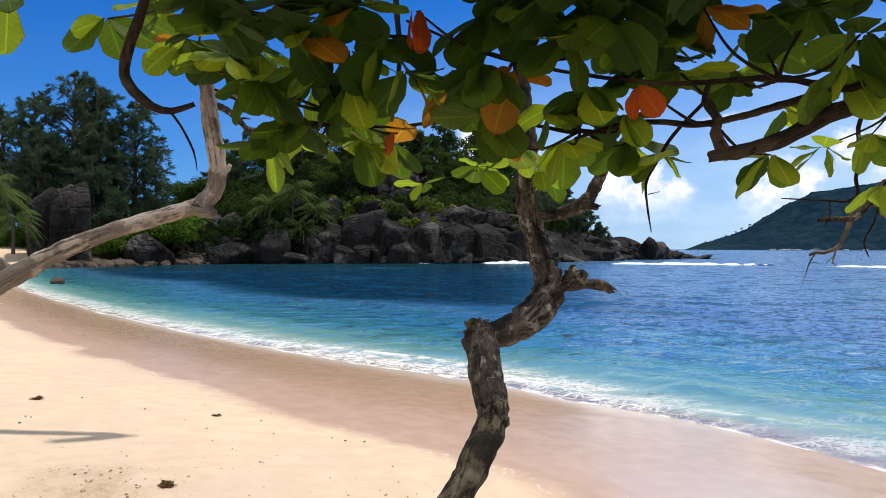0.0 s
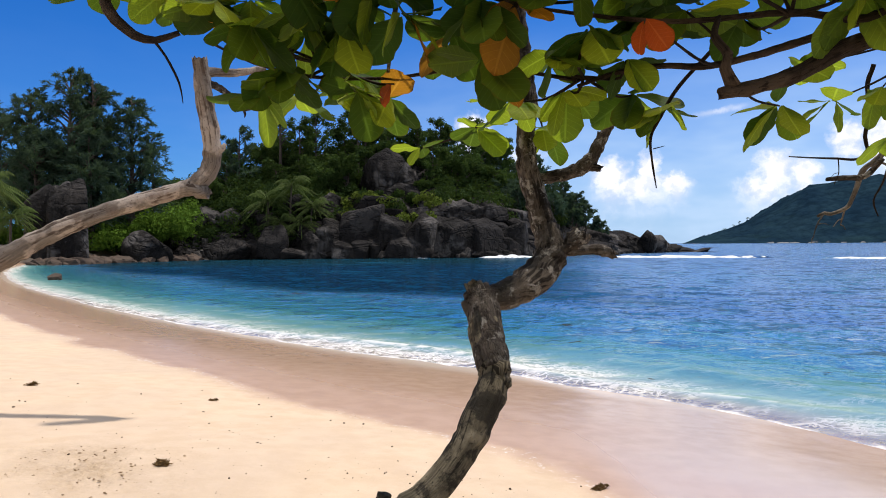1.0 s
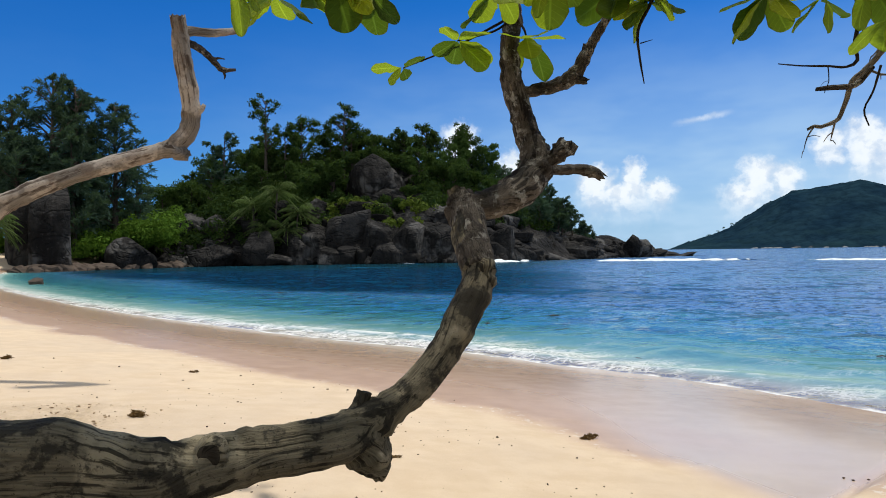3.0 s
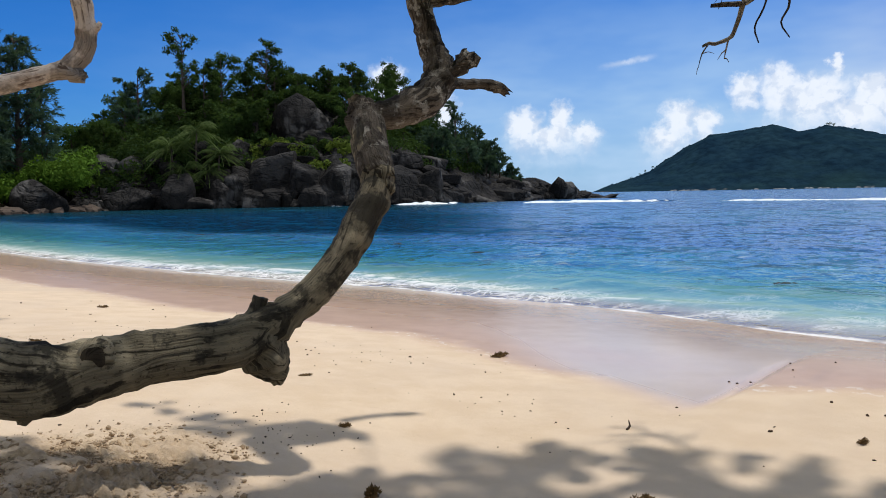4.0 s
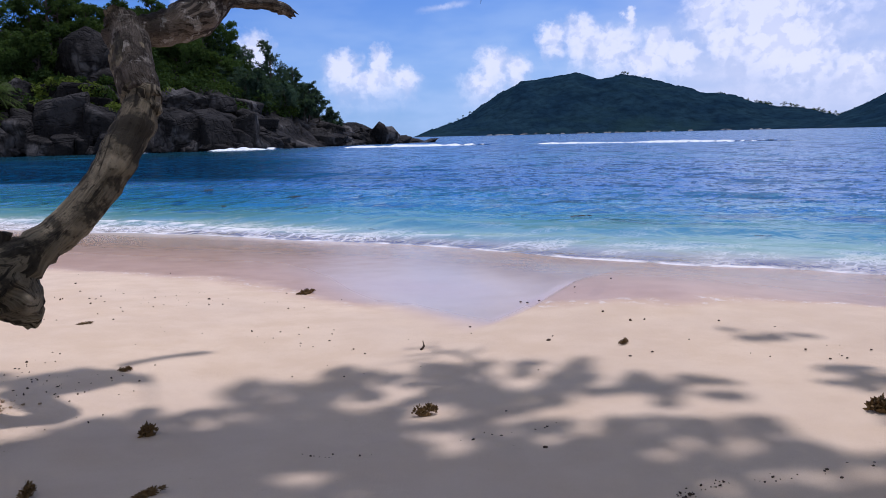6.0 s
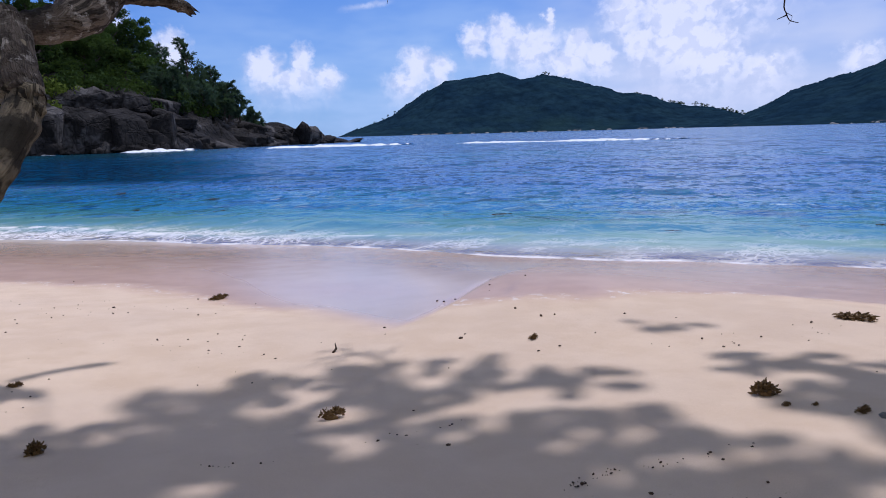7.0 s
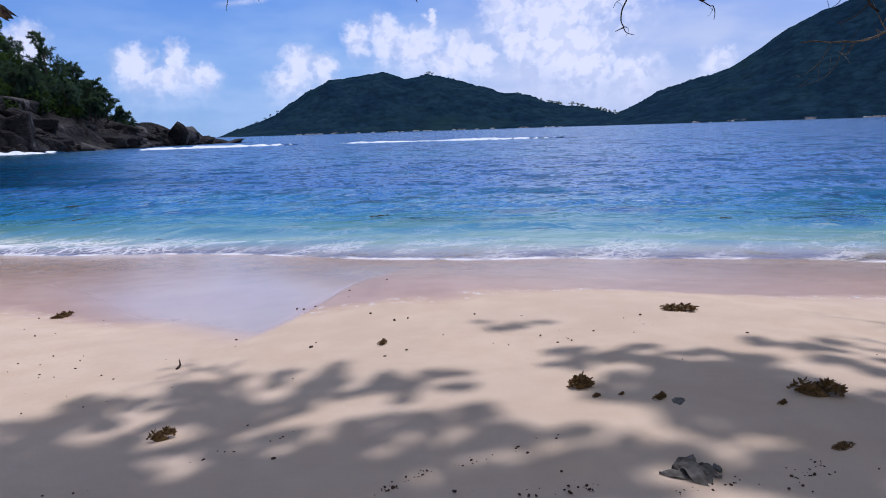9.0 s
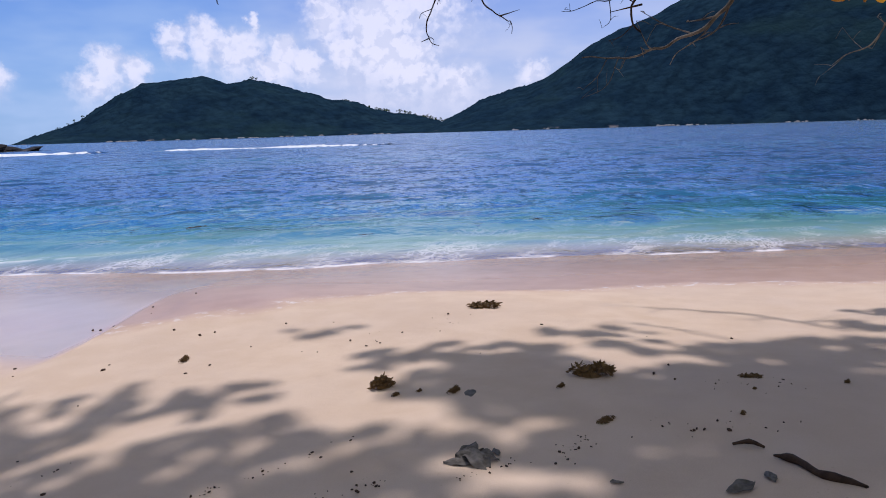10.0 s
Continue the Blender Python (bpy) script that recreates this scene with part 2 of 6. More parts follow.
    gloss = g.n("ShaderNodeBsdfGlossy", {"Color": (0.80, 0.89, 1.0, 1.0), "Roughness": g.math("SUBTRACT", g.range(depth, 0.3, 1.2, 0.10, 0.22), g.math("MULTIPLY", lee, 0.11), clamp=True), "Normal": nrm})
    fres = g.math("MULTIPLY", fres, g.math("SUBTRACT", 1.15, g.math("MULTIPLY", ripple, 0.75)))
    surf = g.shade(g.math("MULTIPLY", fres, g.math("SUBTRACT", g.range(depth, 0.06, 0.7, 0.25, 0.54), g.math("MULTIPLY", lee, 0.30))), under, gloss)
    # foam: a bright lip, then lace that thins seawards
    fold = g.place((1.0, 1.7, 1.0), radians(-41))
    curl = g.vec("ADD", fold, g.vec("MULTIPLY", g.noise(p, 3.0, 4.0, colour=True), (0.5, 0.5, 0.0)))
    wide = g.n("ShaderNodeTexVoronoi", {"Vector": curl, "Scale": 4.2}, feature="DISTANCE_TO_EDGE").outputs["Distance"]
    small = g.n("ShaderNodeTexVoronoi", {"Vector": curl, "Scale": 10.5}, feature="DISTANCE_TO_EDGE").outputs["Distance"]
    patch = g.noise(fold, 1.1, 5.0, 0.6)
    lace = g.math("MAXIMUM", g.range(wide, 0.085, 0.02), g.math("MULTIPLY", g.range(small, 0.12, 0.03), g.range(patch, 0.44, 0.58)))
    blots = g.noise(fold, 2.6, 6.0, 0.66)
    ragged = g.math("ADD", depth, g.math("MULTIPLY", g.math("SUBTRACT", g.noise(p, 9.0, 5.0, 0.65), 0.5), 0.03))
    line = g.math("MULTIPLY", g.range(ragged, 0.019, 0.004), g.range(g.noise(p, 2.3, 4.0, 0.6), 0.40, 0.60, 0.12, 0.8))
    swash = g.math("MULTIPLY", g.range(ragged, 0.20, 0.05), g.range(patch, 0.34, 0.54, 0.4, 1.0))
    swash = g.math("MULTIPLY", swash, g.math("MAXIMUM", lace, g.range(blots, 0.53, 0.64)))
    strand = g.math("MULTIPLY", g.math("MULTIPLY", g.range(depth, 0.42, 0.16), g.range(patch, 0.50, 0.62)), g.math("MULTIPLY", lace, 0.16))
    lip = g.math("MULTIPLY", g.math("MULTIPLY", g.attr("crest"), 0.9), g.range(blots, 0.40, 0.54))
    swash = g.math("MULTIPLY", swash, g.math("SUBTRACT", 0.8, g.math("MULTIPLY", g.attr("calm"), g.range(patch, 0.45, 0.60, 0.72, 0.38))))
    foam = g.math("MAXIMUM", g.math("MAXIMUM", line, swash), g.math("MAXIMUM", strand, lip), clamp=True)
    froth = g.n("ShaderNodeBsdfDiffuse", {"Color": (0.88, 0.85, 0.81, 1.0), "Normal": g.bump(g.noise(p, 30.0, 4.0), 0.4, 0.012)})
    finish(g, g.shade(foam, surf, froth))
    return m


def foam_material():
    m, g = material("wave_foam")
    p = g.place()
    n = g.noise(p, 1.6, 6.0, 0.65)
    white = principled(g, g.mix(n, (0.70, 0.76, 0.80), (0.88, 0.9, 0.9)), 0.9, g.bump(n, 0.8, 0.2))
    blue = principled(g, (0.006, 0.045, 0.11), 0.15, g.bump(n, 0.4, 0.15), 0.4)
    finish(g, g.shade(g.range(g.math("ADD", n, g.math("MULTIPLY", g.attr("white"), 0.42)), 0.60, 0.76), blue, white))
    return m


def wood_material(name, light, dark, stretch, grain=14.0, stained=0.5, scaly=0.0, rough=0.85):
    """Wood along a limb: fine fibre, long dark stains, pale worn patches; scaly: bark plates."""
    m, g = material(name)
    uv = g.n("ShaderNodeCombineXYZ", {0: g.math("MULTIPLY", g.attr("along"), stretch), 1: g.attr("round"), 2: 0.0}).outputs[0]
    p = g.local()
    warp = g.vec("MULTIPLY", g.noise(p, 7.0, 3.0, colour=True), (0.05, 0.03, 0.0))
    fibre = g.noise(g.vec("ADD", uv, warp), grain, 6.0, 0.62, 0.15)
    stain = g.noise(g.vec("MULTIPLY", g.vec("ADD", uv, warp), (0.8, 0.45, 1.0)), grain, 5.0, 0.6)
    blot = g.noise(p, 6.0, 5.0, 0.62)
    pale = g.noise(p, 3.1, 4.0, 0.6)
    col = g.mix(g.range(fibre, 0.32, 0.66), tuple(c * 0.55 for c in light), light)
    col = g.mix(g.range(pale, 0.50, 0.58, 0.0, 0.85), col, tuple(min(1.0, c * 1.8) for c in light))
    where = g.range(blot, 0.34, 0.52)
    col = g.mix(g.math("MULTIPLY", g.range(stain, 0.56 - 0.06 * stained, 0.63 - 0.06 * stained), g.math("MULTIPLY", where, 0.85)), col, tuple(c * 0.6 for c in dark))
    big = g.noise(g.vec("ADD", p, (3.1, 1.7, 0.4)), 6.0, 6.0, 0.66)
    col = g.mix(g.range(big, 0.53, 0.60, 0.0, 0.85 * stained), col, tuple(c * 1.7 for c in dark))
    speck = g.noise(p, 70.0, 3.0, 0.7)
    col = g.mix(g.range(speck, 0.58, 0.68, 0.0, 0.6), col, tuple(c * 0.7 for c in dark))
    height = g.math("ADD", fibre, g.math("ADD", g.math("MULTIPLY", blot, 0.6), g.math("MULTIPLY", speck, 0.3)))
    if scaly:
        lichen = g.math("MULTIPLY", g.range(g.noise(p, 17.0, 5.0, 0.68), 0.54, 0.62), g.range(pale, 0.40, 0.54, 0.25, 0.9))
        col = g.mix(lichen, col, (0.42, 0.39, 0.34))
        cells = g.n("ShaderNodeTexVoronoi", {"Vector": g.vec("ADD", g.vec("MULTIPLY", uv, (2.6, 1.0, 1.0)), g.vec("MULTIPLY", warp, (2.5, 2.5, 0.0))), "Scale": grain * 1.9}, feature="DISTANCE_TO_EDGE").outputs["Distance"]
        col = g.mix(g.range(cells, 0.12, 0.0, 0.0, scaly * 0.7), col, tuple(c * 0.5 for c in dark))
        height = g.math("ADD", height, g.math("MULTIPLY", g.range(cells, 0.0, 0.16), scaly))
    finish(g, principled(g, col, rough, g.bump(height, 1.0, 0.016), 0.12))
    return m


def leaf_material(name, lit, tone, through_col, veins=True):
    m, g = material(name)
    p = g.local()
    info = g.n("ShaderNodeObjectInfo").outputs["Random"]
    isle = g.n("ShaderNodeNewGeometry").outputs["Random Per Island"]
    shift = g.math("FRACT", g.math("ADD", info, isle))
    mott = g.noise(p, 22.0, 4.0)
    col = g.mix(g.range(mott, 0.3, 0.7), tone, lit)
    col = g.mix(g.math("MULTIPLY", shift, 0.45), col, tuple(c * 0.55 for c in tone))
    thr = g.mix(g.range(mott, 0.3, 0.75), through_col, tuple(c * 0.7 for c in through_col))
    thr = g.mix(g.math("MULTIPLY", shift, 0.5), thr, tuple(c * 0.62 for c in through_col))
    spot = g.range(g.noise(p, 48.0, 2.0), 0.72, 0.76)
    col = g.mix(g.math("MULTIPLY", spot, 0.7), col, (0.05, 0.03, 0.012))
    thr = g.mix(g.math("MULTIPLY", spot, 0.7), thr, (0.06, 0.03, 0.01))
    nrm = None
    if veins:
        u, v = g.math("ABSOLUTE", g.attr("leaf_u")), g.attr("leaf_v")
        mid = g.range(u, 0.10, 0.02)
        side = g.math("PINGPONG", g.math("SUBTRACT", g.math("MULTIPLY", v, 8.0), g.math("MULTIPLY", u, 1.6)), 0.5)
        rib = g.math("MAXIMUM", mid, g.math("MULTIPLY", g.range(side, 0.07, 0.0), 0.7))
        thr = g.mix(g.math("MULTIPLY", rib, 0.55), thr, tuple(min(1.0, c * 1.7 + 0.02) for c in through_col))
        rim = g.math("MULTIPLY", g.range(g.math("ADD", u, g.math("MULTIPLY", g.noise(p, 9.0, 3.0), 0.5)), 1.12, 1.3), 0.6)
        thr = g.mix(rim, thr, (0.16, 0.06, 0.01))
        nrm = g.bump(rib, 0.4, 0.01)
    front = principled(g, col, 0.62, nrm, 0.14)
    back = g.n("ShaderNodeBsdfTranslucent", {"Color": thr})
    finish(g, g.shade(0.5, front, back))
    return m


def foliage_material(name, a, b, c, thin=0.25):
    m, g = material(name)
    isle = g.n("ShaderNodeNewGeometry").outputs["Random Per Island"]
    p = g.place()
    patch = g.noise(p, 0.22, 3.0)
    info = g.n("ShaderNodeObjectInfo").outputs["Random"]
    col = g.mix(isle, a, b)
    col = g.mix(g.range(info, 0.35, 1.0, 0.0, 0.6), col, tuple(x * 2.0 for x in c))
    col = g.mix(g.range(patch, 0.45, 0.68), col, c)
    front = principled(g, col, 0.75, None, 0.06)
    back = g.n("ShaderNodeBsdfTranslucent", {"Color": g.mix(0.5, col, (0.10, 0.16, 0.015))})
    finish(g, g.shade(thin, front, back))
    return m


def granite_material():
    m, g = material("dark_granite")
    p = g.place()
    info = g.n("ShaderNodeObjectInfo").outputs["Random"]
    runs = g.noise(g.place((1.0, 1.0, 0.16)), 0.55, 5.0, 0.6)
    blot = g.noise(p, 0.35, 5.0, 0.62)
    fine = g.noise(p, 3.0, 6.0, 0.65)
    seam = g.math("ABSOLUTE", g.math("SUBTRACT", g.noise(g.place((1.0, 1.0, 0.3), 0.3), 0.22, 3.0, 0.5, 0.8), 0.5))
    split = g.math("ABSOLUTE", g.math("SUBTRACT", g.noise(g.place((0.5, 0.5, 1.4), 1.1), 0.35, 3.0, 0.5, 0.6), 0.5))
    crack = g.math("MINIMUM", g.math("MULTIPLY", seam, 1.2), g.math("MULTIPLY", split, 1.6))
    col = g.mix(g.range(blot, 0.35, 0.65), (0.009, 0.0085, 0.008), (0.037, 0.033, 0.030))
    col = g.mix(g.range(runs, 0.46, 0.60, 0.0, 0.85), col, (0.008, 0.007, 0.0065))
    col = g.mix(g.range(fine, 0.56, 0.70, 0.0, 0.5), col, (0.070, 0.065, 0.060))
    # pale patches painted in for the rock's sunlit facets
    bare = g.noise(p, 0.16, 4.0, 0.6)
    col = g.mix(g.range(bare, 0.53, 0.60, 0.0, 0.55), col, (0.165, 0.155, 0.145))
    col = g.mix(g.range(crack, 0.03, 0.0, 0.0, 0.45), col, (0.005, 0.005, 0.005))
    col = g.mix(g.range(info, 0.45, 1.0, 0.0, 0.75), col, (0.020, 0.0185, 0.018))
    h = g.math("ADD", g.math("MULTIPLY", g.range(crack, 0.0, 0.05), 0.25), g.math("MULTIPLY", g.noise(p, 0.9, 6.0, 0.6), 0.9))
    finish(g, principled(g, col, 0.85, g.bump(h, 1.0, 0.9), 0.15))
    return m


def forest_material(name, a, b, rock):
    m, g = material(name)
    p = g.place()
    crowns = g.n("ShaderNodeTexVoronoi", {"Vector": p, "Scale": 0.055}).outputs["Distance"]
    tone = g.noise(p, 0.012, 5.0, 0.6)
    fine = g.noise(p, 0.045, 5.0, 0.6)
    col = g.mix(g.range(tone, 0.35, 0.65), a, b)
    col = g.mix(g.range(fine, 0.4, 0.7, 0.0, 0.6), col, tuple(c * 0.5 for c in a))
    # gaps between crowns painted darker, in place of their shade
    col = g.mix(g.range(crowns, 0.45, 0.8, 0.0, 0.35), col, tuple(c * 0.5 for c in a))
    # wide patches share the blue that is painted in for haze
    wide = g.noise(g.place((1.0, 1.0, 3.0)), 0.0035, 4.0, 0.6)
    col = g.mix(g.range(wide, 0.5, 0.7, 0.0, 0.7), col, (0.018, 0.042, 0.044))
    high = g.n("ShaderNodeSeparateXYZ", {0: p}).outputs[2]
    stone = g.math("MULTIPLY", g.range(high, 5.0, 1.0), g.range(g.noise(p, 0.022, 4.0, 0.6), 0.62, 0.66))
    col = g.mix(stone, col, rock)
    nrm = g.bump(g.math("ADD", g.math("SUBTRACT", 1.0, crowns), g.math("MULTIPLY", fine, 2.5)), 0.4, 7.0)
    finish(g, g.n("ShaderNodeBsdfDiffuse", {"Color": col, "Normal": nrm}))
    return m


def plain_material(name, a, b, scale, rough=0.8, bump=0.5, dist=0.01):
    m, g = material(name)
    p = g.local()
    n = g.noise(p, scale, 5.0, 0.6)
    info = g.n("ShaderNodeObjectInfo").outputs["Random"]
    isle = g.n("ShaderNodeNewGeometry").outputs["Random Per Island"]
    col = g.mix(g.range(n, 0.3, 0.7), a, b)
    col = g.mix(g.math("MULTIPLY", g.math("FRACT", g.math("ADD", info, isle)), 0.5), col, tuple(c * 0.55 for c in a))
    finish(g, principled(g, col, rough, g.bump(n, bump, dist), 0.2))
    return m


SAND = sand_material()
WATER = water_material()
FOAM = foam_material()
BARK = wood_material("scaly_bark", (0.124, 0.102, 0.081), (0.018, 0.014, 0.011), 0.2, 40.0, 0.9, 0.35)
LIMB = wood_material("stained_barkless_wood", (0.20, 0.168, 0.112), (0.012, 0.011, 0.009), 0.08, 40.0, 0.95)
# dark tone for the knot disc, its recess's shade put into the colour
KNOT = wood_material("knot_recess_shade", (0.05, 0.04, 0.028), (0.014, 0.011, 0.008), 0.13, 60.0, 0.6)
DRIFT = wood_material("bleached_wood", (0.235, 0.200, 0.165), (0.085, 0.055, 0.038), 0.12, 30.0, 0.45)
TWIG = wood_material("twig_bark", (0.062, 0.044, 0.030), (0.026, 0.018, 0.013), 0.3, 90.0)
PALE_TWIG = wood_material("pale_twig_bark", (0.20, 0.172, 0.135), (0.09, 0.072, 0.055), 0.3, 90.0, 0.3)
LEAF_GREEN = leaf_material("green_leaf", (0.06, 0.12, 0.02), (0.030, 0.072, 0.012), (0.115, 0.190, 0.010))
LEAF_LIME = leaf_material("lime_leaf", (0.13, 0.20, 0.028), (0.085, 0.15, 0.020), (0.42, 0.56, 0.026))
LEAF_AMBER = leaf_material("amber_leaf", (0.30, 0.13, 0.02), (0.20, 0.10, 0.015), (0.62, 0.28, 0.02))
LEAF_RED = leaf_material("red_leaf", (0.36, 0.07, 0.015), (0.28, 0.05, 0.01), (0.80, 0.15, 0.02))
SHRUB = foliage_material("shrub_foliage", (0.012, 0.028, 0.010), (0.032, 0.060, 0.016), (0.046, 0.078, 0.018))
NEEDLES = foliage_material("casuarina_foliage", (0.024, 0.052, 0.040), (0.080, 0.122, 0.086), (0.050, 0.085, 0.062), 0.36)
CROWN = foliage_material("tree_foliage", (0.020, 0.043, 0.013), (0.062, 0.100, 0.028), (0.042, 0.076, 0.019), 0.3)
FROND = foliage_material("palm_foliage", (0.036, 0.064, 0.018), (0.12, 0.15, 0.055), (0.055, 0.085, 0.022))
BRIGHT = foliage_material("bright_foliage", (0.060, 0.125, 0.014), (0.10, 0.18, 0.022), (0.085, 0.155, 0.018))
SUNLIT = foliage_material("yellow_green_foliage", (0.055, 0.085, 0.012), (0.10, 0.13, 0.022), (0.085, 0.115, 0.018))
GRANITE = granite_material()
# distance haze is put into these base colours as blue
HAZY_FOREST = forest_material("hazed_island_forest", (0.010, 0.027, 0.046), (0.016, 0.039, 0.056), (0.16, 0.15, 0.145))
TRUNK = plain_material("tree_trunk_bark", (0.10, 0.082, 0.066), (0.05, 0.04, 0.032), 3.0)
WEED = plain_material("brown_seaweed", (0.26, 0.155, 0.052), (0.085, 0.047, 0.018), 30.0, 0.55, 0.4, 0.004)
BITS = plain_material("dark_debris", (0.088, 0.052, 0.030), (0.038, 0.023, 0.014), 60.0, 0.8, 0.4, 0.003)
GREY_LEAF = plain_material("dead_grey_leaf", (0.20, 0.180, 0.145), (0.075, 0.065, 0.052), 5.0, 0.75, 0.3, 0.002)
PALE_ROCK = plain_material("pale_shore_rock", (0.42, 0.40, 0.38), (0.20, 0.19, 0.18), 0.6, 0.85, 0.5, 0.3)
STONE = plain_material("shore_stone", (0.115, 0.082, 0.060), (0.045, 0.036, 0.030), 1.2, 0.8, 0.7, 0.1)


# ---- shape helpers ----
def hash2(ix, iy, seed):
    v = np.sin(ix * 127.1 + iy * 311.7 + seed * 74.7) * 43758.5453
    return v - np.floor(v)


def value_noise(x, y, seed=0):
    ix, iy = np.floor(x), np.floor(y)
    fx, fy = x - ix, y - iy
    fx, fy = fx * fx * (3 - 2 * fx), fy * fy * (3 - 2 * fy)
    a, b = hash2(ix, iy, seed), hash2(ix + 1, iy, seed)
    c, d = hash2(ix, iy + 1, seed), hash2(ix + 1, iy + 1, seed)
    return (a + (b - a) * fx) * (1 - fy) + (c + (d - c) * fx) * fy


def fbm(x, y, octaves=4, seed=0):
    x, y = np.asarray(x, float), np.asarray(y, float)
    total, amp, norm = 0.0, 1.0, 0.0
    for k in range(octaves):
        total = total + amp * (value_noise(x, y, seed + k) - 0.5)
        norm += amp
        x, y, amp = x * 2.03 + 5.1, y * 2.03 + 1.7, amp * 0.5
    return total / norm


def smooth(v, a, b):
    t = np.clip((np.asarray(v, float) - a) / (b - a), 0, 1)
    return t * t * (3 - 2 * t)


def mesh_from(name, verts, faces, material_, soft=True, attrs=None):
    me = bpy.data.meshes.new(name)
    me.from_pydata([tuple(v) for v in np.asarray(verts, float)], [], [tuple(int(i) for i in f) for f in faces])
    if soft:
        me.polygons.foreach_set("use_smooth", [True] * len(me.polygons))
    for mt in material_ if isinstance(material_, (list, tuple)) else [material_]:
        me.materials.append(mt)
    for key, values in (attrs or {}).items():
        me.attributes.new(key, "FLOAT", "POINT").data.foreach_set("value", np.asarray(values, np.float32))
    me.update()
    return me


def grid_faces(rows, cols, closed=False):
    r, c = np.meshgrid(np.arange(rows - 1), np.arange(cols if closed else cols - 1), indexing="ij")
    c2 = (c + 1) % cols
    return np.stack([r * cols + c, r * cols + c2, (r + 1) * cols + c2, (r + 1) * cols + c], -1).reshape(-1, 4)


def child(name, me, parent, m=None, label=""):
    ob = new(name, me)
    ob.parent = parent
    if m is not None:
        ob.matrix_basis = m
    if label:
        ob["label"] = label
    return ob


def spline(points, radii, step):
    """Catmull-Rom through the points, with radii."""
    pts = [Vector(p) for p in points]
    pts = [pts[0] * 2 - pts[1]] + pts + [pts[-1] * 2 - pts[-2]]
    rad = [radii[0]] + list(radii) + [radii[-1]]
    out, rr = [], []
    for i in range(1, len(pts) - 2):
        n = max(2, int((pts[i + 1] - pts[i]).length / step))
        for k in range(n):
            t = k / n
            a, b, c, d = pts[i - 1:i + 3]
            out.append(0.5 * (2 * b + (c - a) * t + (2 * a - 5 * b + 4 * c - d) * t * t + (3 * b - a - 3 * c + d) * t ** 3))
            rr.append(rad[i] + (rad[i + 1] - rad[i]) * (t * t * (3 - 2 * t)))
    return out + [pts[-2]], rr + [rad[-2]]


def tube(name, points, radii, material_, sides=14, step=0.03, rough=0.1, seed=0, ragged=0.0):
    """A limb: a tube along a spline with uneven girth, closed ends and ragged breaks."""
    line, rad = spline(points, radii, step)
    verts, along, ring_at = [], [], []
    up = Vector((0.12, 0.3, 1.0))
    run = 0.0
    tangent = (line[1] - line[0]).normalized()
    side = tangent.cross(up).normalized()
    for i, p in enumerate(line):
        if i:
            run += (p - line[i - 1]).length
        nxt = line[min(i + 1, len(line) - 1)] - line[max(i - 1, 0)]
        tangent = nxt.normalized()
        side = (side - tangent * side.dot(tangent)).normalized()
        other = tangent.cross(side)
        for k in range(sides):
            a = 2 * math.pi * k / sides
            way = side * math.cos(a) + other * math.sin(a)
            q = p + way * rad[i]
            b = noise.noise(q * (0.55 / max(rad[i], 0.01)) + Vector((seed, 0, 0))) + 0.5 * noise.noise(q * (1.6 / max(rad[i], 0.01)))
            flute = 0.5 * math.sin(3 * a + run * 4 + seed) + 0.3 * math.sin(5 * a - run * 6)
            q = p + way * rad[i] * (1 + rough * (b + 0.5 * flute))
            if ragged and i >= len(line) - 2:
                q += tangent * ragged * noise.noise(q * 60 + Vector((seed, 3, 1)))
            verts.append(q)
            along.append(run)
            ring_at.append(abs(k / sides - 0.5) * 2 * math.pi * max(rad[i], 0.02) * 2)
    faces = [tuple(f) for f in grid_faces(len(line), sides, True)]
    for i, flip in ((0, True), (len(line) - 1, False)):
        verts.append(line[i] + (tangent * (-ragged if not flip else 0)))
        along.append(run if i else 0.0)
        ring_at.append(0.0)
        c = len(verts) - 1
        for k in range(sides):
            a, b = i * sides + k, i * sides + (k + 1) % sides
            faces.append((c, b, a) if flip else (c, a, b))
    return mesh_from(name, verts, faces, material_, True, {"along": along, "round": ring_at})


def leaf_cards(rng, centres, normals, size, spread=0.5, long=1.4):
    """Small pointed leaf clumps, one diamond each. Returns vertices and faces."""
    n = len(centres)
    nrm = normals + rng.normal(0, spread, (n, 3))
    nrm /= np.linalg.norm(nrm, axis=1, keepdims=True) + 1e-9
    ref = rng.normal(0, 1, (n, 3))
    u = np.cross(nrm, ref)
    u /= np.linalg.norm(u, axis=1, keepdims=True) + 1e-9
    v = np.cross(nrm, u)
    s = size * rng.uniform(0.6, 1.4, (n, 1))
    bend = nrm * s * 0.25
    verts = np.stack([centres - u * s * long, centres + v * s * 0.6 + bend, centres + u * s * long, centres - v * s * 0.6 + bend], 1).reshape(-1, 3)
    return verts, np.arange(n * 4).reshape(-1, 4)


def clump_cloud(rng, blobs, count, thick=0.35):
    """Points on the shells of several ellipsoids: centre, radii."""
    w = np.array([b[1][0] * b[1][2] for b in blobs], float)
    pick = rng.choice(len(blobs), count, p=w / w.sum())
    d = rng.normal(0, 1, (count, 3))
    d /= np.linalg.norm(d, axis=1, keepdims=True)
    c = np.array([b[0] for b in blobs], float)[pick]
    r = np.array([b[1] for b in blobs], float)[pick]
    return c + d * r * rng.uniform(1 - thick, 1.08, (count, 1)), d


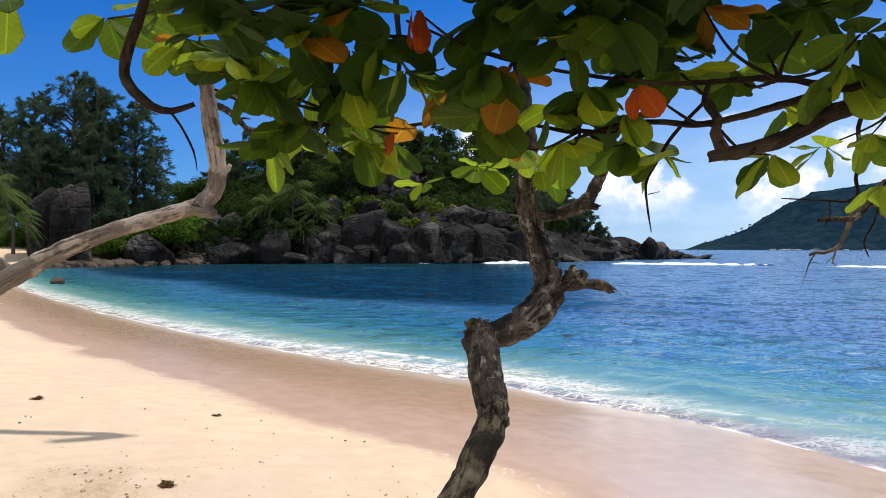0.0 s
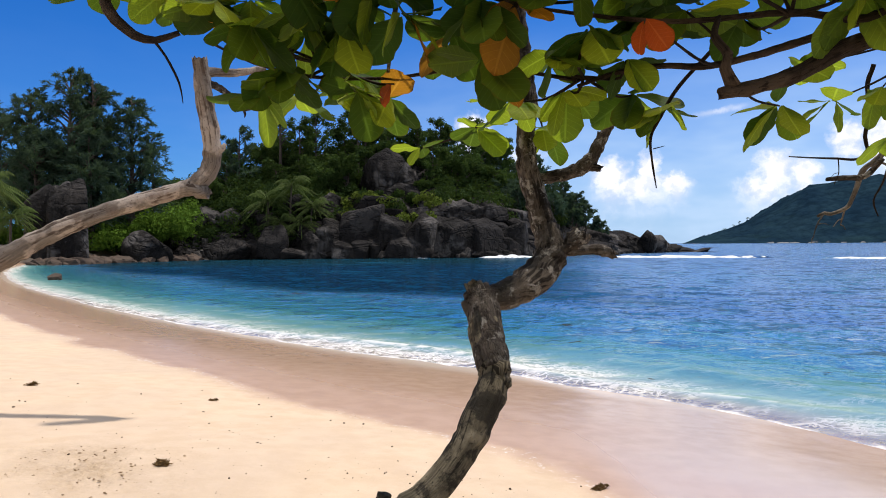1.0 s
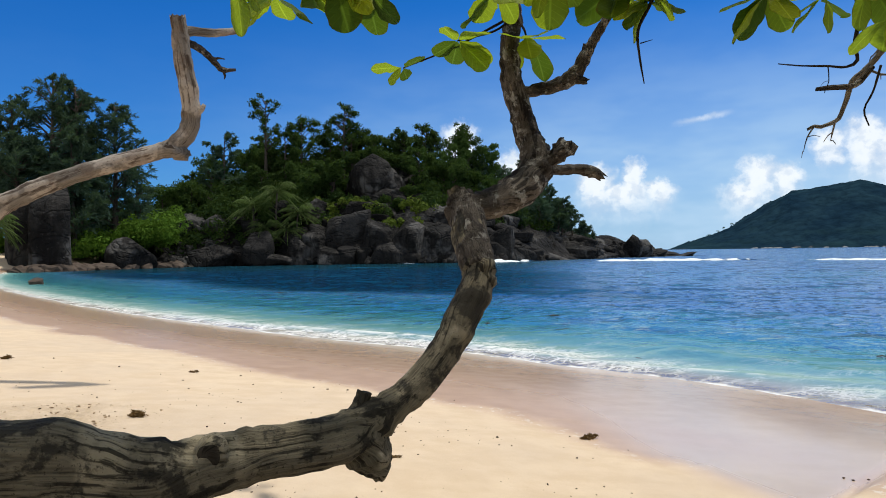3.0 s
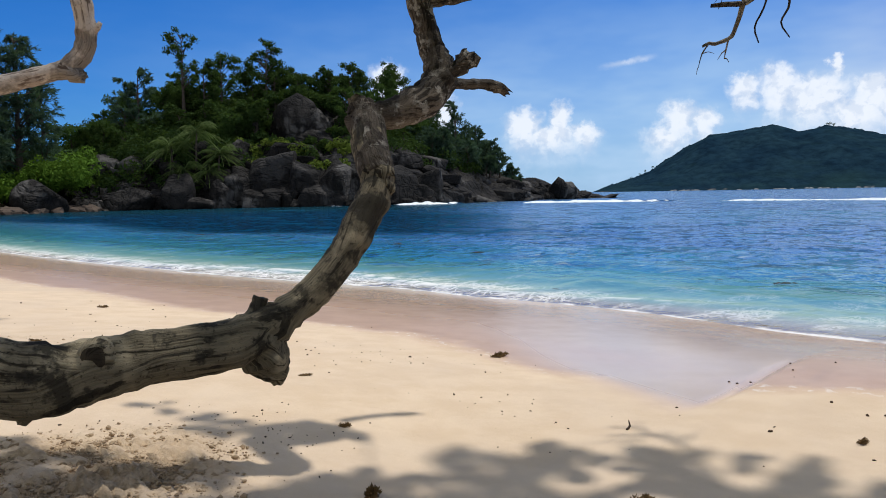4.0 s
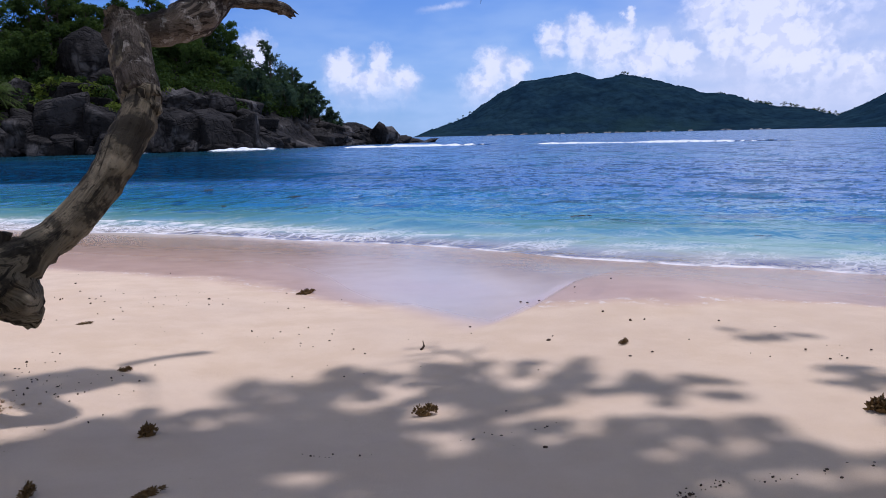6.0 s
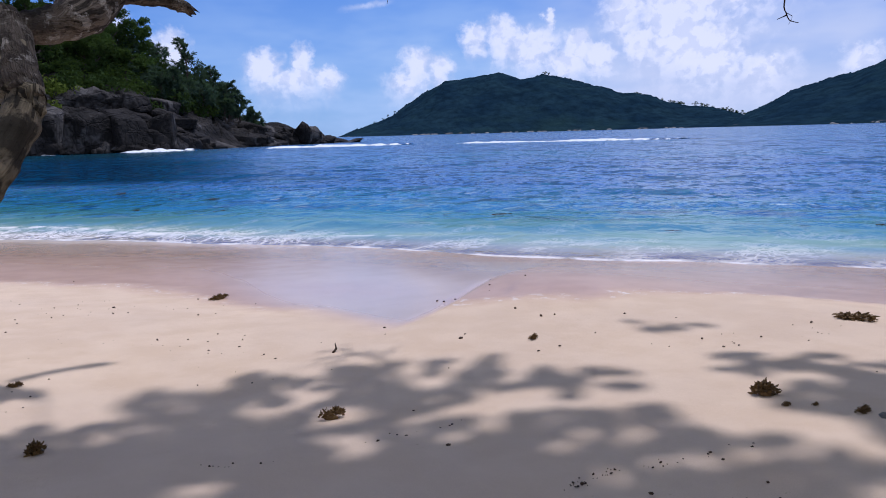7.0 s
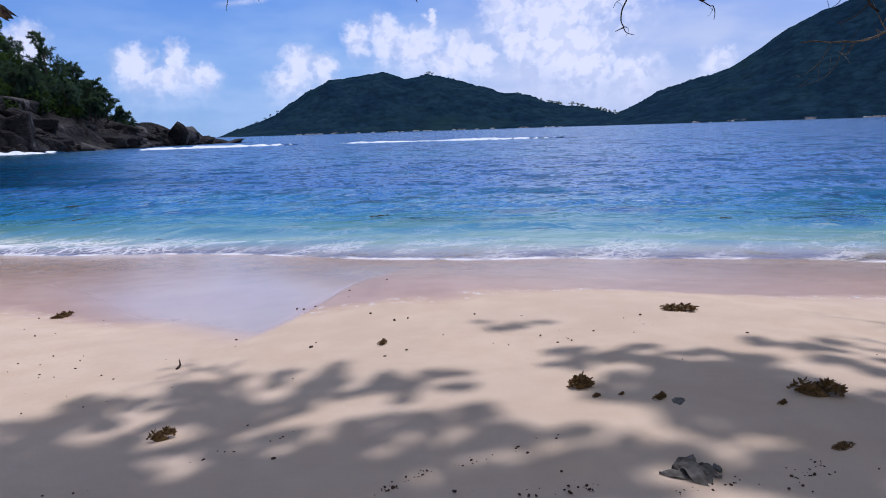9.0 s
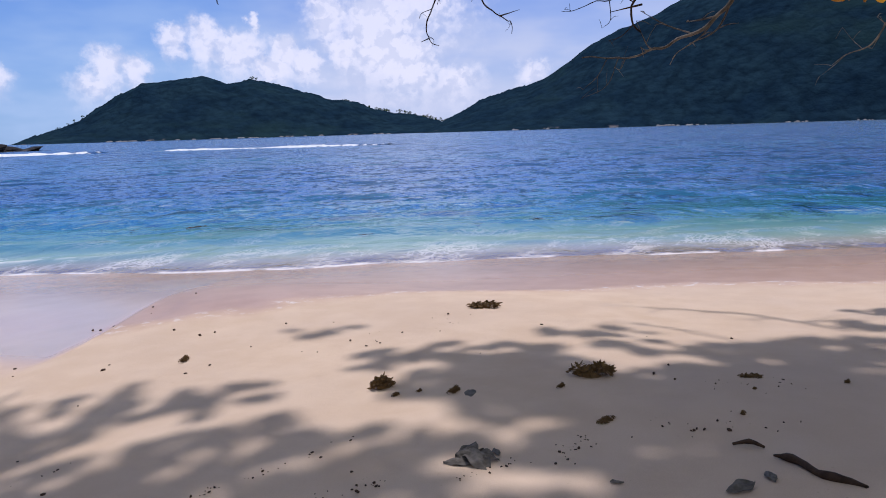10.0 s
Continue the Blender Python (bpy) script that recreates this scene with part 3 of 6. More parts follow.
# ---- ground ----
def shore_y(x):
    x = np.asarray(x, float)
    far = np.clip(x, -70, 12)
    y = 11.08 - 0.89 * far + np.where(far < 0, 0.0166, -0.025) * far * far
    inner = np.clip(-12 - far, 0, None)
    y = y - 0.2 * inner * inner / (inner + 6)
    return y - np.where(x > 12, (x - 12) * 1.5, 0) + np.where(x < -70, (-70 - x) * 3.2, 0)


# low swells and hollows of the sand: place, radius, height
SWELLS = [(0.5, 2.2, 0.9, -0.074), (2.2, 0.9, 0.8, 0.042), (3.3, 1.8, 0.7, 0.045), (-3.8, 6.65, 1.3, 0.042), (-1.6, 4.15, 0.9, 0.026), (1.0, 4.3, 0.8, -0.019)]


def hump(x, y):
    """The low bank on the seaward side of the runnel."""
    bank = np.clip(-((y - 2.87) * 0.777 - (x - 1.53) * 0.63), -0.3, 0.5)
    return 0.065 * smooth(bank, -0.02, 0.14) * np.exp(-((x - 2.35) ** 2 + (y - 3.3) ** 2) / 0.7) + 0.07 * np.exp(-((x - 3.1) ** 2 + (y - 3.3) ** 2) / 1.1)


def ground_z(x, y):
    x, y = np.asarray(x, float), np.asarray(y, float)
    s = shore_y(x) - y
    z = 0.0679 * s
    z = np.where(z < 0, z * 1.15 - 0.16 * z * z * np.exp(z), z)
    z = np.where(z > 0.75, 0.75 + (1 - np.exp(-(z - 0.75) / 0.7)) * 0.7, z)
    z = np.where(z < -1.5, -1.5 - (1 - np.exp((z + 1.5) / 6.0)) * 6.0, z)
    near = np.exp(-(x * x + y * y) / 300.0)
    z = z + near * (0.02 * fbm(x * 0.35, y * 0.35, 3, 4) + 0.012 * fbm(x * 1.7, y * 1.7, 3, 9))
    for a, b, s, h in SWELLS:
        z = z + h * np.exp(-((x - a) ** 2 + (y - b) ** 2) / s ** 2)
    z = z + hump(x, y)
    z = z - 0.045 * np.exp(-((x - 1.8) ** 2 + (y - 3.7) ** 2) / 0.6)
    # the wooded bank at the bay's inner corner
    z = np.maximum(z, -1.3 + 2.9 * smooth(-x, 39, 45) * smooth(y, 68, 82) + 1.0 * smooth(-x, 44, 60) * smooth(y, 72, 85))
    return z


def ruggedness(x, y):
    a = 1.2 * np.exp(-(((x + 0.66) / 0.36) ** 2 + ((y - 2.18) / 0.36) ** 2) ** 1.5) + 0.8 * np.exp(-(((x + 1.5) / 0.5) ** 2 + ((y - 3.2) / 0.3) ** 2)) + 0.55 * np.exp(-(((x + 2.0 + 0.35 * (y - 4.0)) / 0.55) ** 2 + ((y - 4.1) / 0.55) ** 2))
    return np.clip(a * (0.6 + 1.6 * fbm(x * 5, y * 5, 3, 2)), 0, 1)


def film_of(x, y):
    """Standing water in the runnel that drains to the sea; sharp along its seaward bank."""
    s = (x - 1.53) * 0.777 + (y - 2.87) * 0.63
    v = (y - 2.87) * 0.777 - (x - 1.53) * 0.63 + 0.05 * fbm(x * 3, y * 3, 2, 71)
    return smooth(v, -0.04, 0.04) * smooth(1.6 * (s + 0.24) - v, -0.08, 0.7) * smooth(3.4 - s, 0, 2.2) * smooth(2.8 - v, 0, 2.0)


def rings(parts):
    out = [parts[0][0]]
    for a, b, ratio in parts:
        while out[-1] * ratio < b:
            out.append(out[-1] * ratio)
    return np.array(out)


def polar(angles, radii):
    a, r = np.meshgrid(np.radians(angles), radii)
    return (np.sin(a) * r).ravel(), (np.cos(a) * r).ravel()


def build_ground():
    ang = np.concatenate([np.arange(-62, 100, 0.27), np.arange(100, 298, 6.0)])
    rad = rings([(0.3, 4.5, 1.008), (4.5, 12, 1.0125), (12, 150, 1.03), (150, 4600, 1.09)])
    x, y = polar(ang, rad)
    z = ground_z(x, y)
    rg = ruggedness(x, y)
    z = z + rg * (0.085 * fbm(x * 11, y * 11, 4, 6) + 0.10 * np.abs(fbm(x * 27, y * 27, 3, 8)) + 0.06 * fbm(x * 50, y * 50, 2, 16))
    v = (y - 2.87) * 0.777 - (x - 1.53) * 0.63 + 0.05 * fbm(x * 3, y * 3, 2, 71)
    s = (x - 1.53) * 0.777 + (y - 2.87) * 0.63
    z = z - 0.016 * np.exp(-((v + 0.02) / 0.045) ** 2) * smooth(s, -0.1, 0.3) * smooth(1.7 - s, 0, 0.5)
    # shallow scuffs in dry sand
    dry = smooth(z, 0.42, 0.5) * np.exp(-(x * x + y * y) / 60)
    z = z + dry * 0.016 * fbm(x * 3.2, y * 3.2, 4, 12)
    verts = np.stack([x, y, z], 1)
    faces = grid_faces(len(rad), len(ang), True)[:, ::-1]
    faces = [tuple(f) for f in faces] + [tuple(range(len(ang)))]
    ob = new("ground", mesh_from("ground", verts, faces, SAND, True, {"height": z - 1.4 * hump(x, y), "rugged": rg, "film": film_of(x, y)}))
    return tagged(ob, "pale coral sand beach sloping into the sea", "beach", kind="structure")


def build_sea():
    ang = np.arange(-80, 132, 0.42)
    rad = rings([(2.2, 28, 1.011), (28, 260, 1.024), (260, 4600, 1.07)])
    x, y = polar(ang, rad)
    bed = ground_z(x, y)
    dist = np.hypot(x, y)
    off = (y - shore_y(x))          # seaward run from the waterline
    lobes = 0.10 * smooth(x, 2.4, 4.6) + 0.055 * fbm(x * 0.55, y * 0.55, 3, 21) + 0.02 * fbm(x * 2.3, y * 2.3, 2, 23)
    fade = 1 / (1 + (dist / 40) ** 2)
    s = 0.664 * x + 0.748 * y
    wob = 2.2 * fbm(x * 0.25, y * 0.25, 3, 31)
    wave = 0.022 * np.sin(s * 4.1 + wob * 4) + 0.03 * np.sin(s * 1.9 + wob * 3 + 1) + 0.05 * fbm(x * 1.6, y * 1.6, 3, 33)
    # the low breaker that rolls up the beach
    front = off + 2.2 * fbm(x * 0.22, y * 0.22, 2, 41)
    roller = np.exp(-((front - 0.75) / 0.30) ** 2) * (0.055 - 0.03 * smooth(x, 2.4, 4.6)) + np.exp(-((front - 3.2) / 0.5) ** 2) * 0.012
    z = lobes * np.exp(-np.clip(off, 0, 99) / 2.5) + wave * fade * smooth(off, 0.3, 3.0) + roller
    depth = np.clip(z - bed, 0, 9)
    crest = smooth(roller, 0.02, 0.05) * np.exp(-(dist / 26) ** 2) * smooth(off, 0.1, 0.5)
    # weed beds and still water below the headland; also paints in its dark reflection
    lee = smooth(off + 9 * fbm(x * 0.09, y * 0.09, 4, 61), 12.5, 17.5) * smooth(14 - x + 0.10 * (y - 30) + 8 * fbm(x * 0.05, y * 0.05, 3, 63), 0, 12) * smooth(112 - y, 0, 8)
    verts = np.stack([x, y, z], 1)
    ob = new("water", mesh_from("water", verts, grid_faces(len(rad), len(ang))[:, ::-1], WATER, True, {"depth": depth, "crest": crest, "lee": lee, "calm": smooth(x, 1.5, 4.0)}))
    return tagged(ob, "clear turquoise sea deepening to dark blue", "sea", kind="structure")


ground = build_ground()
sea = build_sea()


def breaker(name, a, b, high, deep, seed, label):
    a, b = Vector((*a, 0)), Vector((*b, 0))
    way = (b - a).normalized()
    out = Vector((way.y, -way.x, 0))
    n, prof = int((b - a).length / 0.35), [(-1.0, -0.1), (-0.55, 0.25), (-0.2, 0.8), (0.0, 1.0), (0.2, 0.75), (0.5, 0.3), (1.0, -0.1)]
    verts, white = [], []
    for i in range(n + 1):
        t = i / n
        p = a.lerp(b, t)
        k = smooth(t, 0, 0.12) * smooth(1 - t, 0, 0.2) * (0.65 + 0.9 * float(fbm(t * n * 0.08, seed, 3, seed)))
        shift = 2.5 * float(fbm(t * n * 0.03, seed + 9.0, 2, seed))
        for u, h in prof:
            j = float(fbm(t * n * 0.5, u * 3, 3, seed + 5))
            high_k = high * 0.6 * k
            verts.append(p + out * (deep * u + shift + j * 0.5) + Vector((0, 0, max(-0.06, high_k * h * (1 + 1.2 * j)))))
            white.append(float(np.clip(k * 1.5 * (0.4 + h), 0, 1.2) * smooth(0.74 - t + 0.5 * j, -0.12, 0.08)))
    ob = new(name, mesh_from(name, verts, grid_faces(n + 1, len(prof)), FOAM, True, {"white": white}))
    return tagged(ob, label, "wave", "breaking waves", "stuff")


for k, (a, b, high, deep) in enumerate([((7.0, 95), (19, 98.5), 0.7, 1.2), ((24, 92), (45, 81), 0.5, 1.1), ((45, 79), (66, 52), 0.42, 1.0), ((-12, 99), (2, 95), 0.3, 0.6)]):
    breaker("breaking_wave", a, b, high, deep, 3 + k, "white foaming breaker on the blue sea")


# ---- headland ----
FRONT_X = [-64, -50, -30, -13, 3, 13, 25, 37, 49, 60, 67, 74]
FRONT_Y = [112, 115, 116, 117, 114, 115, 126, 142, 156, 165, 170, 176]
CREST_X = [-66, -50, -38, -28, -14, 4, 14, 24, 34, 44, 54, 62, 70]
CREST_Z = [7, 12, 17, 20.5, 22, 20, 17, 11.5, 7.5, 5.5, 3.8, 2.2, -2]


def headland_z(x, y):
    x, y = np.asarray(x, float), np.asarray(y, float)
    v = y - np.interp(x, FRONT_X, FRONT_Y) + 5 * fbm(x * 0.08, y * 0.08, 2, 51)
    top = np.interp(x, CREST_X, CREST_Z)
    wide = np.interp(x, [-60, 20, 45, 70], [34, 34, 16, 8])
    t = np.clip(v / wide, -0.3, 1)
    rise = np.where(t < 0, t * 1.2, np.minimum(0.38 * smooth(t, 0, 0.22) + 0.62 * smooth(t, 0.08, 1.0), 1))
    z = top * rise - smooth(v, wide * 1.3, wide * 2.4) * (top + 4)
    rock = np.abs(fbm(x * 0.16, y * 0.16, 3, 55)) * 2
    z = z + smooth(t, -0.1, 0.1) * (2.6 * fbm(x * 0.22, y * 0.22, 4, 53) - 1.6 * (1 - smooth(rock, 0, 0.12)))
    return z


def build_headland():
    us, vs = np.arange(-66, 74, 0.6), np.concatenate([np.arange(-8, 16, 0.55), np.arange(16, 80, 2.0)])
    u, v = np.meshgrid(us, vs)
    x, y = u.ravel(), (np.interp(u, FRONT_X, FRONT_Y) + v).ravel()
    z = headland_z(x, y)
    ob = new("headland", mesh_from("headland", np.stack([x, y, z], 1), grid_faces(len(vs), len(us)), GRANITE, True))
    return tagged(ob, "dark granite headland rising from the bay", "headland", kind="structure")


headland = build_headland()


def boulder_mesh(name, seed, material_, planes=9, detail=3, round_=22.0):
    rng = np.random.default_rng(seed)
    bm = bmesh.new()
    bmesh.ops.create_icosphere(bm, subdivisions=detail, radius=1.0)
    d = np.array([v.co[:] for v in bm.verts])
    faces = [[v.index for v in f.verts] for f in bm.faces]
    bm.free()
    n = rng.normal(0, 1, (planes, 3))
    n /= np.linalg.norm(n, axis=1, keepdims=True)
    c = rng.uniform(0.5, 0.95, planes)
    cut = np.maximum(d @ n.T, 0) / c
    r = 1 / (np.sum(cut ** round_, axis=1) + 0.9 ** round_) ** (1 / round_)
    r = r * (1 + 0.10 * fbm(d[:, 0] * 2.5 + d[:, 2] * 1.7, d[:, 1] * 2.5 - d[:, 2], 4, seed))
    return mesh_from(name, d * r[:, None], faces, material_, True)


def block_mesh(name, seed, material_, detail=3, round_=26.0, sides=4):
    """A squared rock: near-upright faces, tilted top, chipped corners."""
    rng = np.random.default_rng(seed)
    bm = bmesh.new()
    bmesh.ops.create_icosphere(bm, subdivisions=detail, radius=1.0)
    d = np.array([v.co[:] for v in bm.verts])
    faces = [[v.index for v in f.verts] for f in bm.faces]
    bm.free()
    n, c = [], []
    for k in range(sides):
        a = 2 * math.pi * (k + rng.uniform(-0.18, 0.18)) / sides
        n.append((math.cos(a), math.sin(a), rng.uniform(-0.12, 0.30)))
        c.append(rng.uniform(0.72, 0.9))
    n += [(rng.uniform(-0.35, 0.35), rng.uniform(-0.5, 0.05), 1.0), (rng.uniform(-0.9, 0.9), rng.uniform(-0.9, 0.2), 0.9), (0, 0, -1), (rng.uniform(-0.7, 0.7), -0.8, rng.uniform(-0.2, 0.5))]
    c += [rng.uniform(0.7, 0.85), rng.uniform(0.78, 0.95), 0.8, rng.uniform(0.75, 0.95)]
    n = np.array(n)
    n /= np.linalg.norm(n, axis=1, keepdims=True)
    cut = np.maximum(d @ n.T, 0) / np.array(c)
    r = 1 / np.sum(cut ** round_ + 1e-9, axis=1) ** (1 / round_)
    r = np.minimum(r, 1.35) * (1 + 0.13 * fbm(d[:, 0] * 2.5 + d[:, 2] * 1.7, d[:, 1] * 2.5 - d[:, 2], 4, seed))
    return mesh_from(name, d * r[:, None], faces, material_, detail > 2)


BOULDERS = [boulder_mesh("boulder", 60 + k, GRANITE, 8, 4, 70.0) for k in range(9)] + [block_mesh("boulder", 160 + k, GRANITE, 4, 60.0) for k in range(8)]
rock_rng = random.Random(5)


def boulder(x, y, z, sx, sy, sz, turn=0.0, lean=0.0, kind=None, label="dark weathered granite boulder at the water's edge"):
    ob = new("boulder", BOULDERS[rock_rng.randrange(len(BOULDERS)) if kind is None else kind])
    ob.matrix_basis = pose(x, y, z, lean, lean * 0.6, turn) @ Matrix.Diagonal((sx, sy, sz, 1))
    return tagged(ob, label, "boulder", "granite boulders")


# the large named shapes first: the crest block, the cliff blocks, the flat slab, the dark block by the wood
boulder(-7.0, 133.0, 13.9, 7.2, 5.4, 6.4, 40, 9, 4, "huge dark granite block on the wooded crest")
boulder(-4.6, 129.4, 10.0, 6.0, 4.2, 4.6, -8, 12, 10, "huge dark granite block on the wooded crest")
boulder(-10.8, 118.6, 4.4, 4.3, 3.4, 4.9, 8, 4, 11, "tall dark granite cliff block")
boulder(-25.3, 113.4, 1.9, 2.9, 2.6, 3.9, 80, 14, 5, "pointed granite block leaning on the shore")
boulder(-31.4, 112.6, 0.8, 4.6, 3.2, 2.3, 12, 7, 1, "broad flat-topped granite slab in the shallows")
boulder(-40.6, 102.5, 1.2, 3.4, 3.0, 2.9, 40, 24, 0, "pale tilted granite slab beside green bushes")
boulder(-47.4, 93, 4.0, 2.9, 3.0, 7.4, 28, 3, 9, "tall dark streaked granite boulder below the trees")
boulder(-51.2, 94, 4.0, 2.9, 3.0, 7.7, 32, 3, 13, "tall dark streaked granite boulder below the trees")
for x, y, z, sx, sy, sz, turn, kind in [(-21.1, 113.0, 0.2, 2.5, 1.8, 1.2, 20, 2), (-18.3, 114.4, 1.3, 1.8, 1.8, 2.7, 35, 10), (-16.0, 115.4, 2.6, 1.8, 1.8, 2.9, -20, 14), (-13.5, 114.4, 0.9, 2.2, 1.7, 1.7, 10, 12),
                                         (-10.5, 114.6, 0.9, 2.0, 1.7, 2.0, -30, 15), (-8.0, 114.8, 1.0, 1.6, 1.6, 2.1, 25, 9), (-3.2, 114.3, 1.0, 3.4, 2.0, 2.0, 8, 16)]:
    boulder(x, y, z, sx, sy, sz, turn, 10, kind, "fractured grey granite block at the cliff's foot")
boulder(1.8, 118.4, 2.8, 4.1, 3.0, 4.1, 14, 5, 11, "tall dark granite cliff block")
boulder(3, 120, 3.0, 5.6, 4.4, 3.4, 25, 18, 7)
boulder(11, 120, 2.4, 5.0, 4.2, 2.9, 65, 20, 8)
boulder(50.5, 156, 2.0, 2.6, 2.6, 3.0, 38, 10, 4, "upright dark granite stack at the headland's tip")
boulder(54.2, 159, 1.5, 2.4, 2.4, 2.4, 62, 8, 6, "upright dark granite stack at the headland's tip")
boulder(60, 164, 0.4, 3.4, 2.4, 1.2, 10, 4, 1, "low wave-washed granite rock at the headland's tip")
for k, (x, hw, hh) in enumerate([(-19.5, 2.6, 3.2), (-15.5, 2.8, 3.4), (-5.6, 3.4, 4.2), (0.0, 3.2, 4.0), (5.4, 3.6, 3.8), (10.6, 3.2, 3.4), (15.2, 3.0, 3.0)]):
    boulder(x, float(np.interp(x, FRONT_X, FRONT_Y)) + 1.4, 2.4, hw, 2.8, hh * 1.15, rock_rng.uniform(-40, 40), rock_rng.uniform(-10, 20), 9 + (k * 3) % 8, "square-edged dark granite cliff block above the sea")
for k in range(34):
    x = 33 + 31 * (k + rock_rng.random()) / 34
    y = float(np.interp(x, FRONT_X, FRONT_Y)) + rock_rng.uniform(0.5, 5.5)
    s = rock_rng.uniform(0.8, 1.9) * (1.0 if x < 50 else 0.75)
    boulder(x, y, max(float(headland_z(x, y)), 0.0) + 0.15 * s, s * rock_rng.uniform(0.9, 1.8), s, s * rock_rng.uniform(0.7, 1.2), rock_rng.uniform(-60, 60), rock_rng.uniform(-14, 22), None, "jagged dark rock on the headland's point")
for k in range(74):
    x = -50 + 116 * (k + rock_rng.random()) / 74
    v = rock_rng.choice([0.0, 0.5, 1.0, 2.0, 3.5])
    s = rock_rng.uniform(0.8, 2.2) * (0.7 if x > 40 else 1.0) * (1.2 if v > 3 else 1.0)
    y = float(np.interp(x, FRONT_X, FRONT_Y)) + v + rock_rng.uniform(-1, 1)
    z = max(float(headland_z(x, y)) - 0.15 * s, 0.25 * s - 0.4)
    if x > 14:
        boulder(x, y, z, s * rock_rng.uniform(1.4, 2.6), s * rock_rng.uniform(0.8, 1.3), s * rock_rng.uniform(0.4, 0.75), rock_rng.uniform(-25, 25), rock_rng.uniform(10, 26))
    else:
        boulder(x, y, z, s * rock_rng.uniform(0.8, 1.9), s * rock_rng.uniform(0.8, 1.3), s * rock_rng.uniform(0.6, 1.5), rock_rng.uniform(0, 180), rock_rng.uniform(-18, 18))

for k in range(95):
    x = -40 + 62 * (k + rock_rng.random()) / 95
    y = float(np.interp(x, FRONT_X, FRONT_Y)) + rock_rng.uniform(0.5, 9.0)
    s = rock_rng.uniform(0.9, 2.7)
    boulder(x, y, float(headland_z(x, y)) - 0.1 * s, s * rock_rng.uniform(0.8, 1.7), s * rock_rng.uniform(0.8, 1.2), s * rock_rng.uniform(0.5, 1.1), rock_rng.uniform(0, 180), rock_rng.uniform(-22, 22), None, "dark fractured granite block in the rock face")

for k in range(130):
    x = -42 + 66 * (k + rock_rng.random()) / 130
    y = float(np.interp(x, FRONT_X, FRONT_Y)) + rock_rng.uniform(-1.6, 3.2)
    s = rock_rng.uniform(0.45, 1.3)
    boulder(x, y, max(float(headland_z(x, y)), 0.0) + 0.1 * s, s * rock_rng.uniform(0.9, 2.0), s * rock_rng.uniform(0.7, 1.2), s * rock_rng.uniform(0.5, 1.2), rock_rng.uniform(0, 180), rock_rng.uniform(-30, 30), 9 + k % 8, "broken angular granite block at the cliff's foot")

# loose stones along the bay's inner corner
STONES = [block_mesh("shore_stone", 90 + k, STONE, 2, 40.0) for k in range(6)]
for k in range(240):
    t = rock_rng.random()
    x, y = -39 + 8 * t ** 1.5 + rock_rng.uniform(-2.2, 0.9), 74 + 20 * t + rock_rng.uniform(-2.0, 2.0)
    s = 0.3 + 0.8 * rock_rng.random() ** 1.6
    z = max(float(ground_z(x, y)), -0.05) + 0.1
    ob = new("shore_stone", STONES[k % 6])
    ob.matrix_basis = pose(x, y, z, rock_rng.uniform(-14, 14), rock_rng.uniform(-14, 14), rock_rng.uniform(0, 180)) @ Matrix.Diagonal((s * 1.5, s * 1.1, s * 0.75, 1))
    tagged(ob, "grey-brown stone on the rocky shore", "stone", "shore stones")


ob = new("shore_stone", STONES[2])
ob.matrix_basis = pose(-21.5, 40.6, 0.05, 8, -6, 30) @ Matrix.Diagonal((0.42, 0.32, 0.34, 1))
tagged(ob, "dark wet stone standing in the shallows", "stone", "shore stones")


# ---- woods on the headland and the bank ----
def rock_line(x):
    return np.interp(x, [-60, -48, -36, -24, -14, -2, 8, 18, 28, 40, 52], [1.5, 2.0, 3.0, 4.0, 6.5, 8.5, 8.0, 7.5, 6.5, 5.0, 30])


def crest_rock(x, y):
    return -14.5 < x < 1.0 and 123.5 < y < 135.5 - 0.2 * abs(x + 6)


